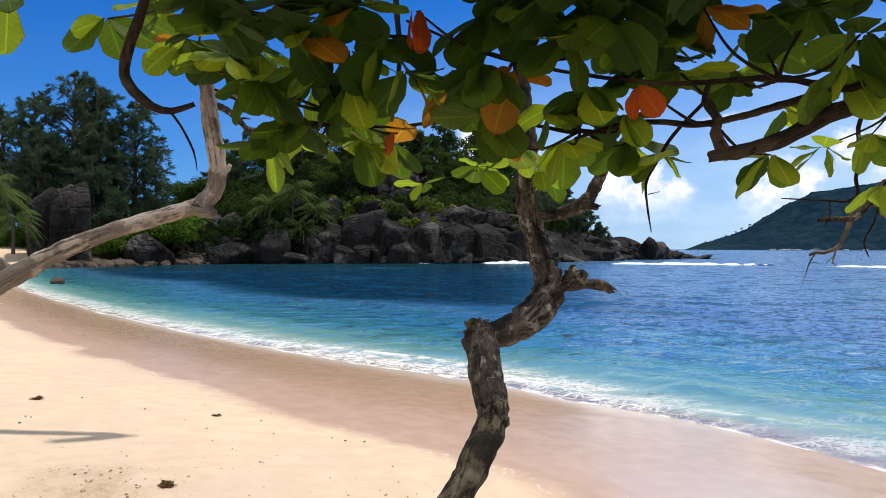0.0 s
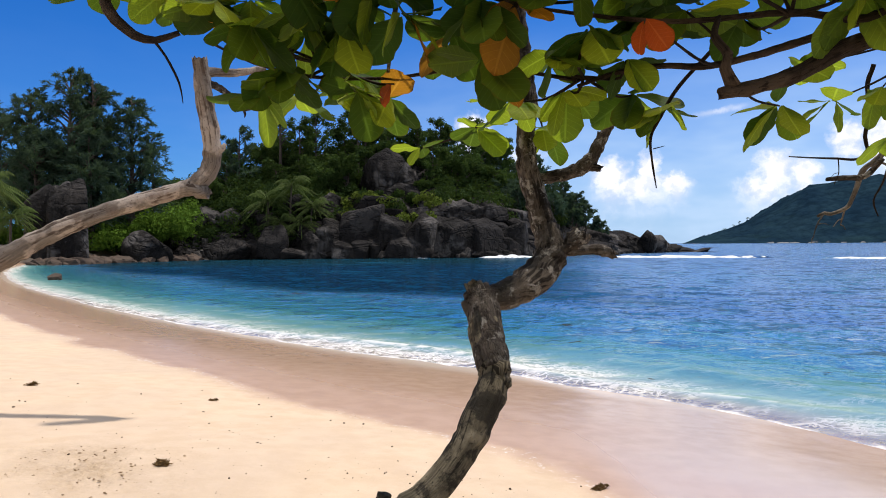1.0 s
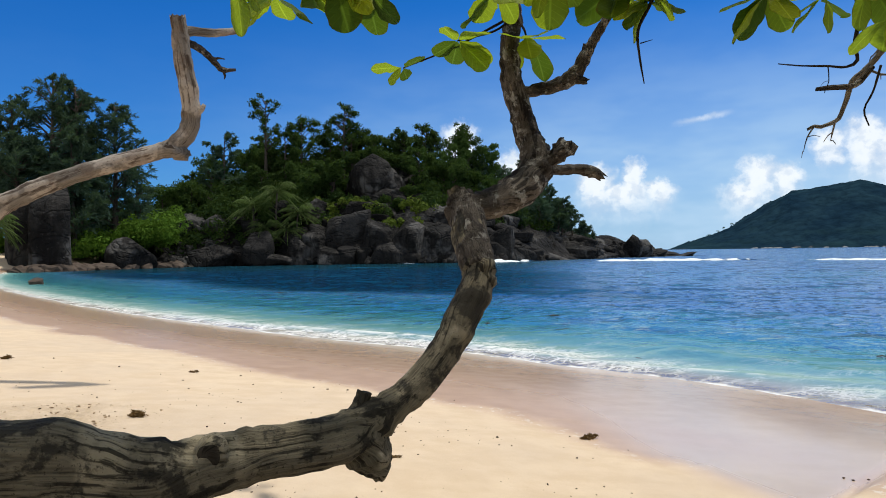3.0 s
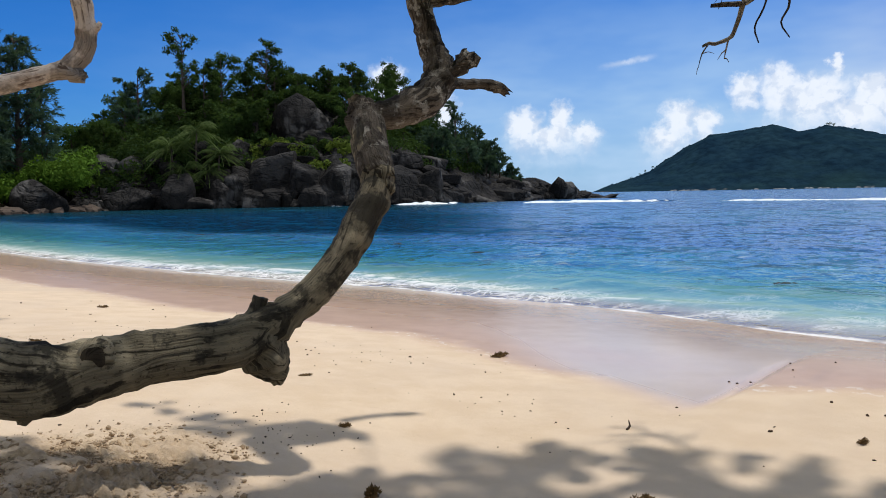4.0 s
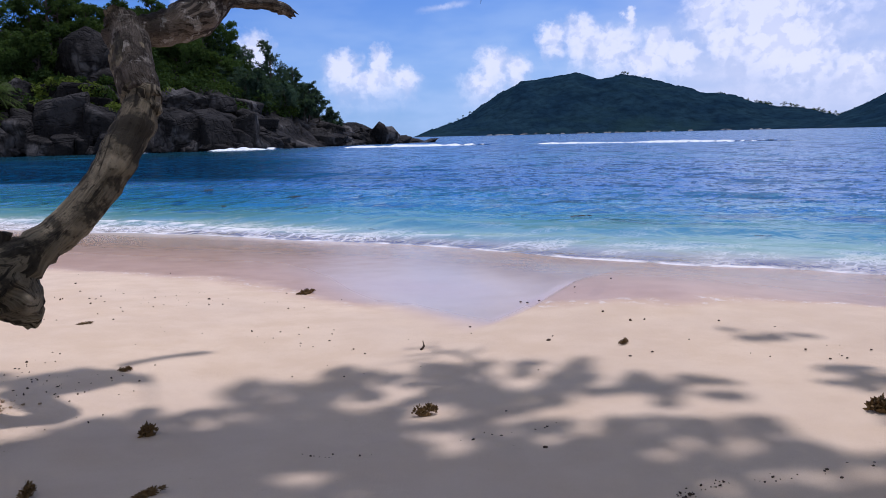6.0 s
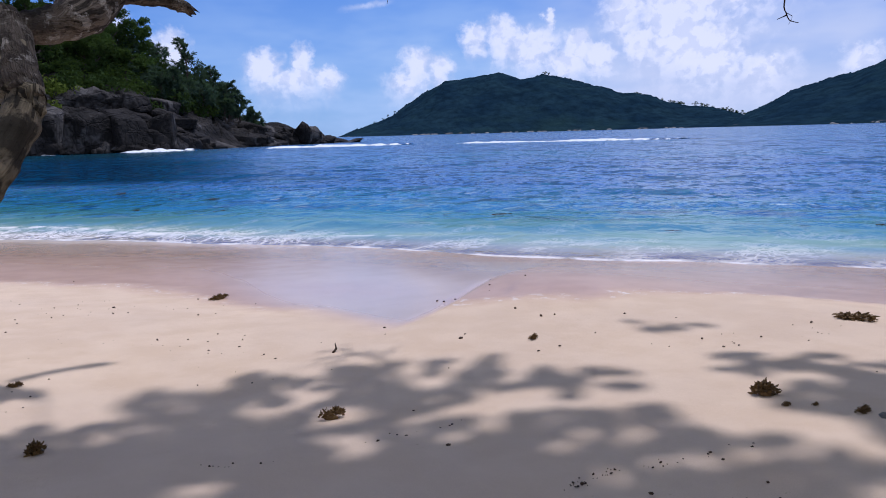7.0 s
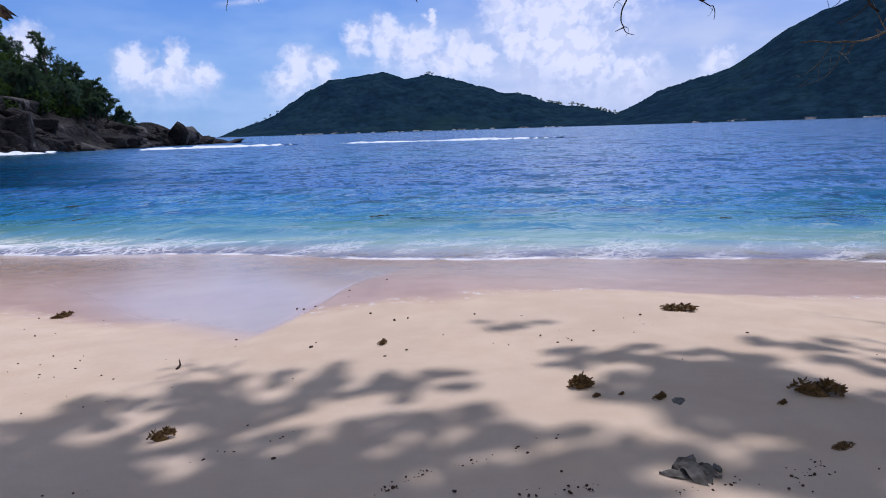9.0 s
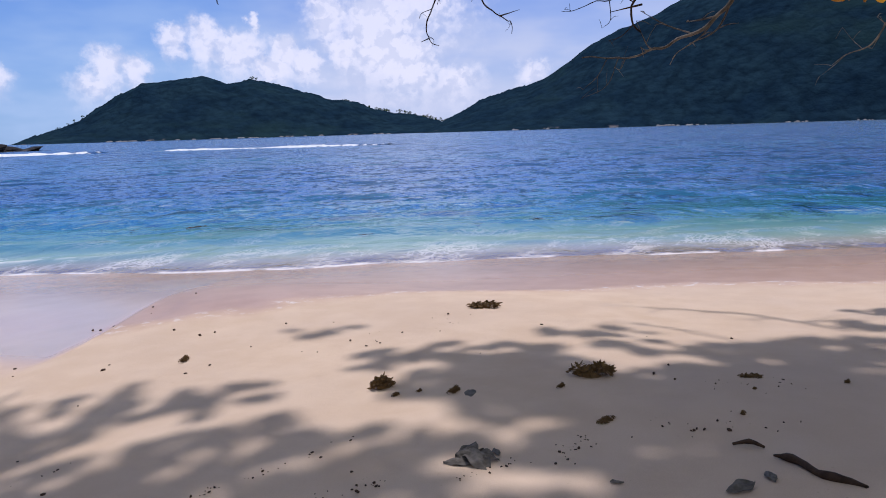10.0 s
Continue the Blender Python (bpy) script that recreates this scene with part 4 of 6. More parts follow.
def build_shrubs():
    rng = np.random.default_rng(11)
    vs, fs, base = [], [], 0
    made = 0
    # shrubs that crown and flank the crest block, then those over the slope
    crest = [(-13.2 + 12.6 * k / 15, 131.5 + rng.uniform(-0.6, 2.0), 20.2 - 0.055 * (-13.2 + 12.6 * k / 15 + 7) ** 2 + rng.uniform(-0.5, 0.3)) for k in range(16)]
    crest += [(rng.choice([-13.6, -0.6]) + rng.normal(0, 0.5), 128.5 + rng.uniform(-0.5, 1), rng.uniform(10, 18)) for k in range(14)]
    crest += [(rng.uniform(-13, 0), 125.0 + rng.uniform(-1, 1), rng.uniform(8.5, 11.0)) for k in range(10)]
    while made < 510:
        x = rng.uniform(-64, 34)
        y = float(np.interp(x, FRONT_X, FRONT_Y)) + 1.5 + 44 * rng.random() ** 2
        z = float(headland_z(x, y))
        r = rng.uniform(1.1, 2.7)
        if made < len(crest):
            (x, y, z), r = crest[made], rng.uniform(0.7, 1.3)
        elif z < float(rock_line(x)) + rng.normal(0, 1.4) or z < 1.5 or crest_rock(x, y):
            continue
        made += 1
        blobs = [((x + rng.normal(0, r * 0.6), y + rng.normal(0, r * 0.5), z + r * rng.uniform(0.1, 0.9)), (r * rng.uniform(0.5, 1), r * 0.7, r * rng.uniform(0.4, 0.9))) for _ in range(4)]
        c, d = clump_cloud(rng, blobs, int(150 * r), 0.4)
        v, f = leaf_cards(rng, c, d, 0.24, 0.7)
        vs.append(v)
        fs.append(f + base)
        base += len(v)
    ob = new("headland_shrubs", mesh_from("headland_shrubs", np.concatenate(vs), np.concatenate(fs), SHRUB, False))
    return tagged(ob, "dense green shrubs covering the rocky hill", "shrubs", kind="stuff")


build_shrubs()


def build_bank_bushes():
    rng = np.random.default_rng(17)
    vs, fs, base = [], [], 0
    for k in range(70):
        x, y = rng.uniform(-70, -40), rng.uniform(103, 122)
        if k < 24:
            x, y = rng.uniform(-52, -38), rng.uniform(106, 113)
        rise = float(smooth(x, -52, -38)) * 3.4 * (y > 105)
        z = rise + max(float(ground_z(x, y)), float(headland_z(x, y)), 0.8)
        r = rng.uniform(1.2, 2.6)
        blobs = [((x + rng.normal(0, r * 0.7), y + rng.normal(0, r * 0.5), z + r * rng.uniform(0.1, 1.1)), (r * rng.uniform(0.5, 1), r * 0.7, r * rng.uniform(0.4, 0.9))) for _ in range(4)]
        c, d = clump_cloud(rng, blobs, int(170 * r), 0.4)
        v, f = leaf_cards(rng, c, d, 0.22, 0.7)
        vs.append(v)
        fs.append(f + base)
        base += len(v)
    ob = new("bank_bushes", mesh_from("bank_bushes", np.concatenate(vs), np.concatenate(fs), BRIGHT, False))
    return tagged(ob, "bright green coastal bushes behind the beach", "bushes", kind="stuff")


build_bank_bushes()


def build_slope_bushes():
    rng = np.random.default_rng(23)
    vs, fs, base = [], [], 0
    for k in range(26):
        x, y = (rng.uniform(-17, -6), rng.uniform(119, 125)) if k < 17 else (rng.uniform(-6, 2), rng.uniform(118, 124))
        z = max(float(headland_z(x, y)), 5.0) + 1.0
        r = rng.uniform(0.9, 1.7)
        blobs = [((x + rng.normal(0, r * 0.7), y + rng.normal(0, r * 0.5), z + r * rng.uniform(0.0, 0.8)), (r * rng.uniform(0.5, 1), r * 0.7, r * rng.uniform(0.3, 0.7))) for _ in range(4)]
        c, d = clump_cloud(rng, blobs, int(130 * r), 0.5)
        v, f = leaf_cards(rng, c, d + np.array([0, 0, 0.4]), 0.24, 0.6)
        vs.append(v)
        fs.append(f + base)
        base += len(v)
    ob = new("slope_bushes", mesh_from("slope_bushes", np.concatenate(vs), np.concatenate(fs), SUNLIT, False))
    return tagged(ob, "yellow-green bushes growing between granite blocks", "bushes", kind="stuff")


build_slope_bushes()


def limb_tree(name, kind, x, y, z, high, wide, seed, label, category, bare=0.3, lean=0.0):
    """A tree with a tapered trunk, limbs and a crown of many small clumps."""
    rng = np.random.default_rng(seed)
    root = tagged(new(name), label, category, "trees above the bay")
    root.matrix_basis = pose(x, y, z)
    top = Vector((lean * high, 0.02 * high, high))
    mid = Vector((lean * high * 0.3 + rng.normal(0, 0.2), 0, high * 0.5))
    r0 = 0.018 * high + 0.06
    child("trunk", tube("trunk", [(0, 0, -0.8), (0, 0, high * 0.15), mid, top], [r0 * 1.3, r0, r0 * 0.6, r0 * 0.15], TRUNK, 8, high / 14, 0.12, seed), root)
    blobs, sprays = [], []
    limbs = {"casuarina": 46 if wide > 4.3 else 20, "airy": 26}.get(kind, 16)
    for k in range(limbs):
        t = bare + (0.99 - bare) * (k + rng.random()) / limbs
        at = Vector((0, 0, 0)).lerp(mid, t * 2) if t < 0.5 else mid.lerp(top, t * 2 - 1)
        a = rng.uniform(0, 2 * math.pi)
        if kind == "casuarina":
            reach = wide * (1.12 - t) ** 0.62 * rng.uniform(0.55, 1.1)
            end = at + Vector((math.cos(a) * reach, math.sin(a) * reach, reach * rng.uniform(0.35, 1.0)))
        else:
            reach = wide * math.sqrt(max(0.05, 1 - (2 * t - 1.05) ** 2)) * rng.uniform(0.5, 1.0)
            end = at + Vector((math.cos(a) * reach, math.sin(a) * reach, reach * rng.uniform(0.2, 1.1)))
        child("limb", tube("limb", [at, at.lerp(end, 0.5) + Vector((0, 0, reach * 0.05)), end], [r0 * 0.35, r0 * 0.22, r0 * 0.06], TRUNK, 5, max(reach / 5, 0.3), 0.1, seed + k), root)
        if kind == "casuarina":
            sprays.append((at, end, reach))
        elif kind == "airy":
            w = rng.uniform(0.55, 1.25)
            blobs.append((tuple(end), (w, w, w * 0.7)))
        else:
            w = wide * rng.uniform(0.18, 0.38)
            blobs.append((tuple(end), (w, w, w * rng.uniform(0.55, 1.0))))
            blobs.append((tuple(at.lerp(end, 0.6)), (w * 0.9, w * 0.9, w * 0.7)))
    if kind == "casuarina":
        starts, ways, longs = [], [], []
        for at, end, reach in sprays:
            way = np.array((end - at).normalized())
            for s in np.linspace(0.35, 1.0, 7 if wide > 4.3 else 5):
                tip = np.array(at.lerp(end, float(s)))
                lean_out = way * 0.8 + rng.normal(0, 0.5, 3) + np.array([0, 0, 0.25])
                lean_out /= np.linalg.norm(lean_out)
                plume = reach * rng.uniform(0.25, 0.6) + 0.6
                m = 54
                u = rng.random((m, 1))
                sag = np.array([0, 0, -0.35]) * plume * u * u
                starts.append(tip + lean_out * plume * u + sag + rng.normal(0, 0.05 + 0.06 * plume, (m, 3)) * (1.1 - 0.7 * u))
                w = lean_out + rng.normal(0, 0.34, (m, 3)) + np.array([0, 0, -0.7]) * u
                ways.append(w / np.linalg.norm(w, axis=1, keepdims=True))
                longs.append(rng.uniform(0.3, 0.75, (m, 1)) * (0.6 + 0.35 * plume))
        c, u, s = np.concatenate(starts), np.concatenate(ways), np.concatenate(longs)
        v = np.cross(u, rng.normal(0, 1, u.shape))
        v /= np.linalg.norm(v, axis=1, keepdims=True)
        verts = np.stack([c, c + u * s * 0.5 + v * 0.06, c + u * s, c + u * s * 0.5 - v * 0.06], 1).reshape(-1, 3)
        faces, mt = np.arange(len(c) * 4).reshape(-1, 4), NEEDLES
    elif kind == "airy":
        c, d = clump_cloud(rng, blobs, 2600, 1.0)
        verts, faces = leaf_cards(rng, c, d * 0.4 + np.array([0, 0, 0.3]), 0.19, 0.8, 1.2)
        mt = CROWN
    else:
        c, d = clump_cloud(rng, blobs, int(2600 * (wide / 4) ** 1.3) + 700, 0.85)
        verts, faces = leaf_cards(rng, c, d * 0.5 + np.array([0, 0, 0.5]), 0.19, 0.8)
        mt = CROWN
    child("crown", mesh_from("crown", verts, faces, mt, False), root)
    return root


CAS = "feathery dark green casuarina tree behind the beach"
for k, (x, y, high, wide) in enumerate([(-69, 114, 22, 5.6), (-62, 110, 23, 5.8), (-56.5, 110, 27, 6.4), (-52, 111, 26.5, 6.4), (-47.5, 113, 24.0, 6.0), (-64, 116, 18, 6.0), (-44.6, 115, 18.5, 4.2), (-74, 112, 19, 6), (-59, 106, 17, 5.4), (-51, 107, 17, 5.4), (-54, 114, 24, 6.0)] ):
    limb_tree("casuarina_tree", "casuarina", x, y, max(float(ground_z(x, y)), 1.0), high, wide, 200 + k, CAS, "casuarina", 0.12, 0.03 * (k % 3 - 1))
HILL = "feathery grey-green casuarina tree on the rocky hill"
for k, (x, y, top, wide) in enumerate([(-35.5, 133, 25, 3.4), (-38, 134, 23, 3.0), (5, 148, 27.5, 2.6), (24.8, 146, 20.6, 3.6), (20, 148, 19.0, 3.4), (29.5, 147, 15.8, 3.0), (33.0, 148, 12.6, 2.6), (35.5, 149, 11.0, 2.2), (38.2, 149, 7.6, 1.6), (13, 146, 22, 3.4), (27, 143, 12, 3.0), (22.5, 140, 13, 3.2), (31.5, 144, 9, 2.4), (17, 138, 14, 3.2)]):
    z = float(headland_z(x, y))
    limb_tree("casuarina_tree", "casuarina", x, y, z - 0.3, max(top - z, 4.0), wide, 230 + k, HILL, "casuarina", 0.15, 0.02)
BROAD = "leafy green tree rising above the hill's shrubs"
for k, (x, y, top, wide, bare) in enumerate([(11, 145, 27.5, 4.0, 0.25), (16.5, 145, 23.5, 3.0, 0.3), (-22, 140, 28.5, 3.8, 0.3), 
                                             (0.5, 146, 25.5, 3.2, 0.3), (-24.5, 137, 26.5, 3.0, 0.3), (9, 139, 18.5, 3.0, 0.2), (15, 139, 16.5, 3.0, 0.2), (-40, 128, 13.5, 3.4, 0.2), (-6.5, 142.5, 25.4, 2.8, 0.3), (-1.0, 140, 25.5, 3.0, 0.3), (-11.5, 138.5, 25.0, 3.0, 0.2), (-3.0, 140.5, 24.2, 2.6, 0.2), (0.0, 136, 20.5, 2.4, 0.2)]):
    z = float(headland_z(x, y))
    limb_tree("broadleaf_tree", "broad", x, y, z - 0.3, max(top - z, 4.0), wide, 260 + k, BROAD, "tree", bare, 0.02 * (k % 3 - 1))

for k, (x, y, top, wide) in enumerate([(-28.5, 138, 32.3, 3.5), (-13, 138, 31, 2.9), (-8.5, 142, 25.6, 2.2), (3.5, 146, 28.0, 2.8)]):
    z = float(headland_z(x, y))
    limb_tree("broadleaf_tree", "airy", x, y, z - 0.3, max(top - z, 4.0), wide, 290 + k, "slender tree with separate leaf tufts above the hill", "tree", 0.36, 0.01 * k)

for k in range(46):
    rr = random.Random(700 + k)
    x = -46 + 84 * (k + rr.random()) / 46
    v = rr.uniform(9, 36)
    y = float(np.interp(x, FRONT_X, FRONT_Y)) + v
    z = float(headland_z(x, y))
    if x > 13 and z > float(rock_line(x)) - 1:
        limb_tree("casuarina_tree", "casuarina", x, y, z - 0.3, rr.uniform(4.5, 7.5), rr.uniform(1.8, 2.8), 710 + k, HILL, "casuarina", 0.12, rr.uniform(-0.05, 0.05))
    elif z > float(rock_line(x)) - 1 and not crest_rock(x, y):
        limb_tree("broadleaf_tree", "broad", x, y, z - 0.3, rr.uniform(4.5, 8.0), rr.uniform(2.4, 3.8), 710 + k, BROAD, "tree", 0.12, rr.uniform(-0.05, 0.05))


def palm(x, y, z, high, reach, seed, label):
    rng = np.random.default_rng(seed)
    root = tagged(new("coconut_palm"), label, "palm", "palms above the bay")
    root.matrix_basis = pose(x, y, z)
    lean = rng.uniform(-0.15, 0.15)
    child("trunk", tube("trunk", [(0, 0, -0.6), (lean * high * 0.2, 0, high * 0.4), (lean * high, 0, high)], [0.24, 0.16, 0.13], TRUNK, 8, 0.5, 0.06, seed), root)
    for k in range(28):
        a = 2 * math.pi * (k * 0.382 + rng.uniform(-0.03, 0.03))
        lift = rng.uniform(-0.7, 1.6)
        verts, faces = [], []
        prev = None
        for i in range(24):
            t = i / 23
            out = reach * t * math.cos(lift * 0.62)
            zz = reach * (lift * 0.75 * t - (0.55 + 0.25 * lift) * t * t)
            c = Vector((math.cos(a) * out, math.sin(a) * out, zz))
            side = Vector((-math.sin(a), math.cos(a), 0))
            w = reach * 0.19 * math.sin(math.pi * min(1, 0.12 + 0.88 * t)) + 0.03
            droop = Vector((0, 0, -w * 0.75))
            fwd = Vector((math.cos(a), math.sin(a), -0.3)) * w * 0.55
            for sgn in (-1, 1):
                b = len(verts)
                step = Vector((math.cos(a), math.sin(a), 0)) * reach * 0.02
                verts += [c, c + step, c + side * sgn * w + droop + fwd]
                faces.append((b, b + 1, b + 2))
            if prev is not None:
                b = len(verts)
                verts += [prev - side * 0.05, prev + side * 0.05, c + side * 0.03, c - side * 0.03]
                faces.append((b, b + 1, b + 2, b + 3))
            prev = c
        child("frond", mesh_from("frond", verts, faces, FROND, False), root, pose(lean * high, 0, high))
    return root


for k, (x, y, z, high, reach) in enumerate([(-22.8, 118, 6.5, 5.8, 5.0), (-26.4, 117.6, 5.5, 4.2, 4.8), (-19.4, 118.4, 5.0, 3.6, 4.6), (-24.2, 116.6, 4.2, 1.8, 4.2), (-20.8, 117, 4.4, 1.4, 4.0), (-54.0, 86, 1.0, 7.5, 5.0), (-57.5, 90, 1.2, 10.5, 4.6), (-51.5, 87, 1.0, 3.8, 4.2)]):
    z = z if k < 5 else float(ground_z(x, y))
    palm(x, y, z, high, reach, 300 + k, "coconut palm with arching green fronds on the rocky slope" if k < 5 else "coconut palm with drooping fronds beside the beach")


# the headland with its rocks and woods, scaled toward the eye to fit the camera's view
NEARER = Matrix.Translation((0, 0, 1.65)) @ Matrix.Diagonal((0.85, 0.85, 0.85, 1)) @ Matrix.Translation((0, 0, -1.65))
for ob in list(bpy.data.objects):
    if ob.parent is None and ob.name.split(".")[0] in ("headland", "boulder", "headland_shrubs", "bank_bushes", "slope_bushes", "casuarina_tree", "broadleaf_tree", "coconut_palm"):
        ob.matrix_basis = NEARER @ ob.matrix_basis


# ---- far land ----
def far_land(name, azimuths, elevations, near, far, label, seed):
    az = np.arange(azimuths[0], azimuths[-1] + 0.01, 0.11)
    el = np.interp(az, azimuths, elevations)
    rows = 60
    verts = []
    for j in range(rows):
        t = j / (rows - 1)
        dist = near + (far - near) * t
        ridge = np.tan(np.radians(el)) * (near + (far - near) * 0.62)
        shape = np.where(t < 0.62, np.sin(np.clip(t / 0.62, 0, 1) * math.pi / 2) ** 1.15, np.cos((t - 0.62) / 0.38 * math.pi / 2))
        x, y = np.sin(np.radians(az)) * dist, np.cos(np.radians(az)) * dist
        bump = 26 * fbm(x * 0.008, y * 0.008, 3, seed) * smooth(ridge, 10, 60) * np.sin(t * math.pi) + 7.0 * fbm(x * 0.05, y * 0.05, 3, seed + 3) * smooth(shape * ridge, 1, 14) * np.clip(1.3 - np.abs(t - 0.5), 0, 1)
        tips = 11.0 * np.clip(fbm(az * 6.5, az * 0 + j * 0.9, 3, seed + 9), 0, 1) * smooth(shape * ridge, 4, 20) * (0.0 if abs(t - 0.62) > 0.03 else 1.0)
        z = ridge * shape + bump + tips - (3 if j == 0 else 0)
        verts.append(np.stack([x, y, z], 1))
    ob = new(name, mesh_from(name, np.concatenate(verts), grid_faces(rows, len(az)), HAZY_FOREST, True))
    return tagged(ob, label, "island", kind="structure")


ISLAND_AZ = [19.6, 21.3, 24.6, 27.4, 29.7, 31.9, 34.1, 35.8, 37.7, 39.9, 42.3, 43.9, 45.1, 47.7, 49.5, 51.5, 53.6, 56.0]
ISLAND_EL = [-0.4, 0.15, 1.25, 2.8, 4.05, 4.25, 4.7, 4.2, 4.6, 4.0, 3.4, 2.65, 2.65, 1.9, 1.55, 1.15, 0.6, 0.0]
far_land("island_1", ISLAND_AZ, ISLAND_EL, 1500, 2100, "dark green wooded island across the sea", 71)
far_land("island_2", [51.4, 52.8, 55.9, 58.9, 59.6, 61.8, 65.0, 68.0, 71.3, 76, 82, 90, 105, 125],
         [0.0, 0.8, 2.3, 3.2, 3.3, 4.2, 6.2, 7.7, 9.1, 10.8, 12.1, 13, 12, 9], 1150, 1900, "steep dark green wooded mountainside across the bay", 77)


def shore_rocks(azimuths, dist, count, seed):
    """Pale boulders and wash along a far shore."""
    rng = np.random.default_rng(seed)
    src = STONES[0]
    d = np.array([v.co[:] for v in src.vertices])
    f0 = [tuple(p.vertices) for p in src.polygons]
    vs, fs = [], []
    centres = rng.uniform(azimuths[0], azimuths[1], 9)
    for k in range(count):
        a = radians(float(rng.choice(centres) + rng.normal(0, 0.45)) if k % 6 else float(rng.uniform(*azimuths)))
        r = dist + rng.uniform(-4, 10)
        size = rng.uniform(0.9, 3.6)
        fs += [tuple(i + len(vs) * len(d) for i in f) for f in f0]
        vs.append(d * np.array([size * rng.uniform(1, 2.4), size, size * rng.uniform(0.35, 0.75)]) + np.array([math.sin(a) * r, math.cos(a) * r, 0.4]))
    ob = new("shore_rocks", mesh_from("shore_rocks", np.concatenate(vs), fs, PALE_ROCK, False))
    return tagged(ob, "pale granite rocks along the far wooded shore", "rocks", kind="stuff")


shore_rocks((27.0, 53.0), 1496, 60, 5)
shore_rocks((56.0, 100.0), 1146, 60, 6)


def ridge_trees(azimuths, elevations, spots, dist, seed):
    """Crowns that stand proud of a far ridge: azimuth, spread, trees, height."""
    rng = np.random.default_rng(seed)
    vs, fs, base = [], [], 0
    for az, spread, count, high in spots:
        for _ in range(count):
            a = az + rng.normal(0, spread)
            ground = math.tan(radians(float(np.interp(a, azimuths, elevations)))) * dist - 4.0
            x, y, h = math.sin(radians(a)) * dist, math.cos(radians(a)) * dist, high * rng.uniform(0.6, 1.2)
            blobs = [((x + rng.normal(0, h * 0.22), y + rng.normal(0, h * 0.2), ground + h * rng.uniform(0.45, 1.0)), (h * rng.uniform(0.16, 0.32), h * 0.25, h * rng.uniform(0.12, 0.25))) for _ in range(5)]
            c, d = clump_cloud(rng, blobs, 130, 0.6)
            v, f = leaf_cards(rng, c, d, h * 0.055, 0.7)
            stem = np.array([[x - 0.5, y, ground], [x + 0.5, y, ground], [x + 0.3, y, ground + h * 0.8], [x - 0.3, y, ground + h * 0.8]])
            vs += [v, stem]
            fs += [f + base, np.array([[0, 1, 2, 3]]) + base + len(v)]
            base += len(v) + 4
    ob = new("ridge_trees", mesh_from("ridge_trees", np.concatenate(vs), np.concatenate(fs), CROWN, False))
    return tagged(ob, "dark trees standing along the island's ridge", "trees", kind="stuff")


ridge_trees(ISLAND_AZ, ISLAND_EL, [(38.0, 0.3, 5, 9), (45.1, 0.4, 6, 12), (48.5, 1.2, 14, 11), (49.6, 0.15, 3, 16), (51.5, 0.9, 16, 13), (53.0, 0.7, 10, 14), (24.0, 0.8, 6, 9), (30.5, 2.0, 10, 8)], 1872, 9)


# ---- the old tree beside the path: limb, upright stem, broken stubs ----
old_tree = tagged(new("dead_tree"), "weathered grey-brown bare tree limb over the sand", "tree")
old_tree.matrix_basis = pose(0, 0, 0)
child("trunk", tube("trunk", [(-2.382, 1.600, 0.492), (-1.932, 1.750, 0.842), (-1.432, 1.880, 1.000), (-1.028, 1.950, 1.000), (-0.886, 1.980, 0.967), (-0.759, 2.000, 0.937), (-0.606, 2.050, 0.947), (-0.445, 2.120, 0.960), (-0.294, 2.2, 0.964), (-0.19, 2.265, 0.995), (-0.111, 2.29, 1.045), (-0.031, 2.31, 1.114), (0.048, 2.34, 1.206), (0.115, 2.38, 1.32), (0.170, 2.45, 1.444), (0.15, 2.56, 1.568), (0.139, 2.68, 1.678), (0.114, 2.7, 1.74), (0.110, 2.703, 1.752)],
                      [0.17, 0.14, 0.12, 0.104, 0.098, 0.094, 0.08, 0.074, 0.076, 0.066, 0.054, 0.051, 0.052, 0.059, 0.055, 0.061, 0.047, 0.034], LIMB, 26, 0.016, 0.16, 3, 0.012), old_tree)
child("knob", tube("knob", [(-0.232, 2.258, 1.020), (-0.216, 2.262, 0.960), (-0.192, 2.268, 0.900), (-0.172, 2.278, 0.850), (-0.166, 2.282, 0.818)], [0.058, 0.082, 0.070, 0.044, 0.016], LIMB, 22, 0.010, 0.26, 7, 0.012), old_tree)
child("spur", tube("spur", [(-0.752, 2.000, 0.912), (-0.767, 1.990, 0.862), (-0.777, 1.980, 0.827)], [0.06, 0.035, 0.01], LIMB, 12, 0.014, 0.25, 9, 0.01), old_tree)
child("stub", tube("stub", [(-0.235, 2.280, 1.012), (-0.220, 2.285, 1.052), (-0.208, 2.290, 1.088)], [0.032, 0.025, 0.023], LIMB, 16, 0.008, 0.14, 11, 0.005), old_tree)
child("knot", tube("knot", [(-0.600, 2.050, 0.982), (-0.598, 2.008, 0.988), (-0.597, 1.984, 0.990), (-0.597, 1.977, 0.990)], [0.052, 0.050, 0.044, 0.034], LIMB, 22, 0.006, 0.16, 12, 0.002), old_tree)
# proud dark disc that paints in the shade of the knot's recess
child("knot_scar", tube("knot_scar", [(-0.599, 2.010, 0.988), (-0.597, 1.982, 0.990), (-0.597, 1.971, 0.990)], [0.036, 0.035, 0.026], KNOT, 20, 0.006, 0.2, 14, 0.003), old_tree, None, "dark oval disc in place of the knot's shaded recess")
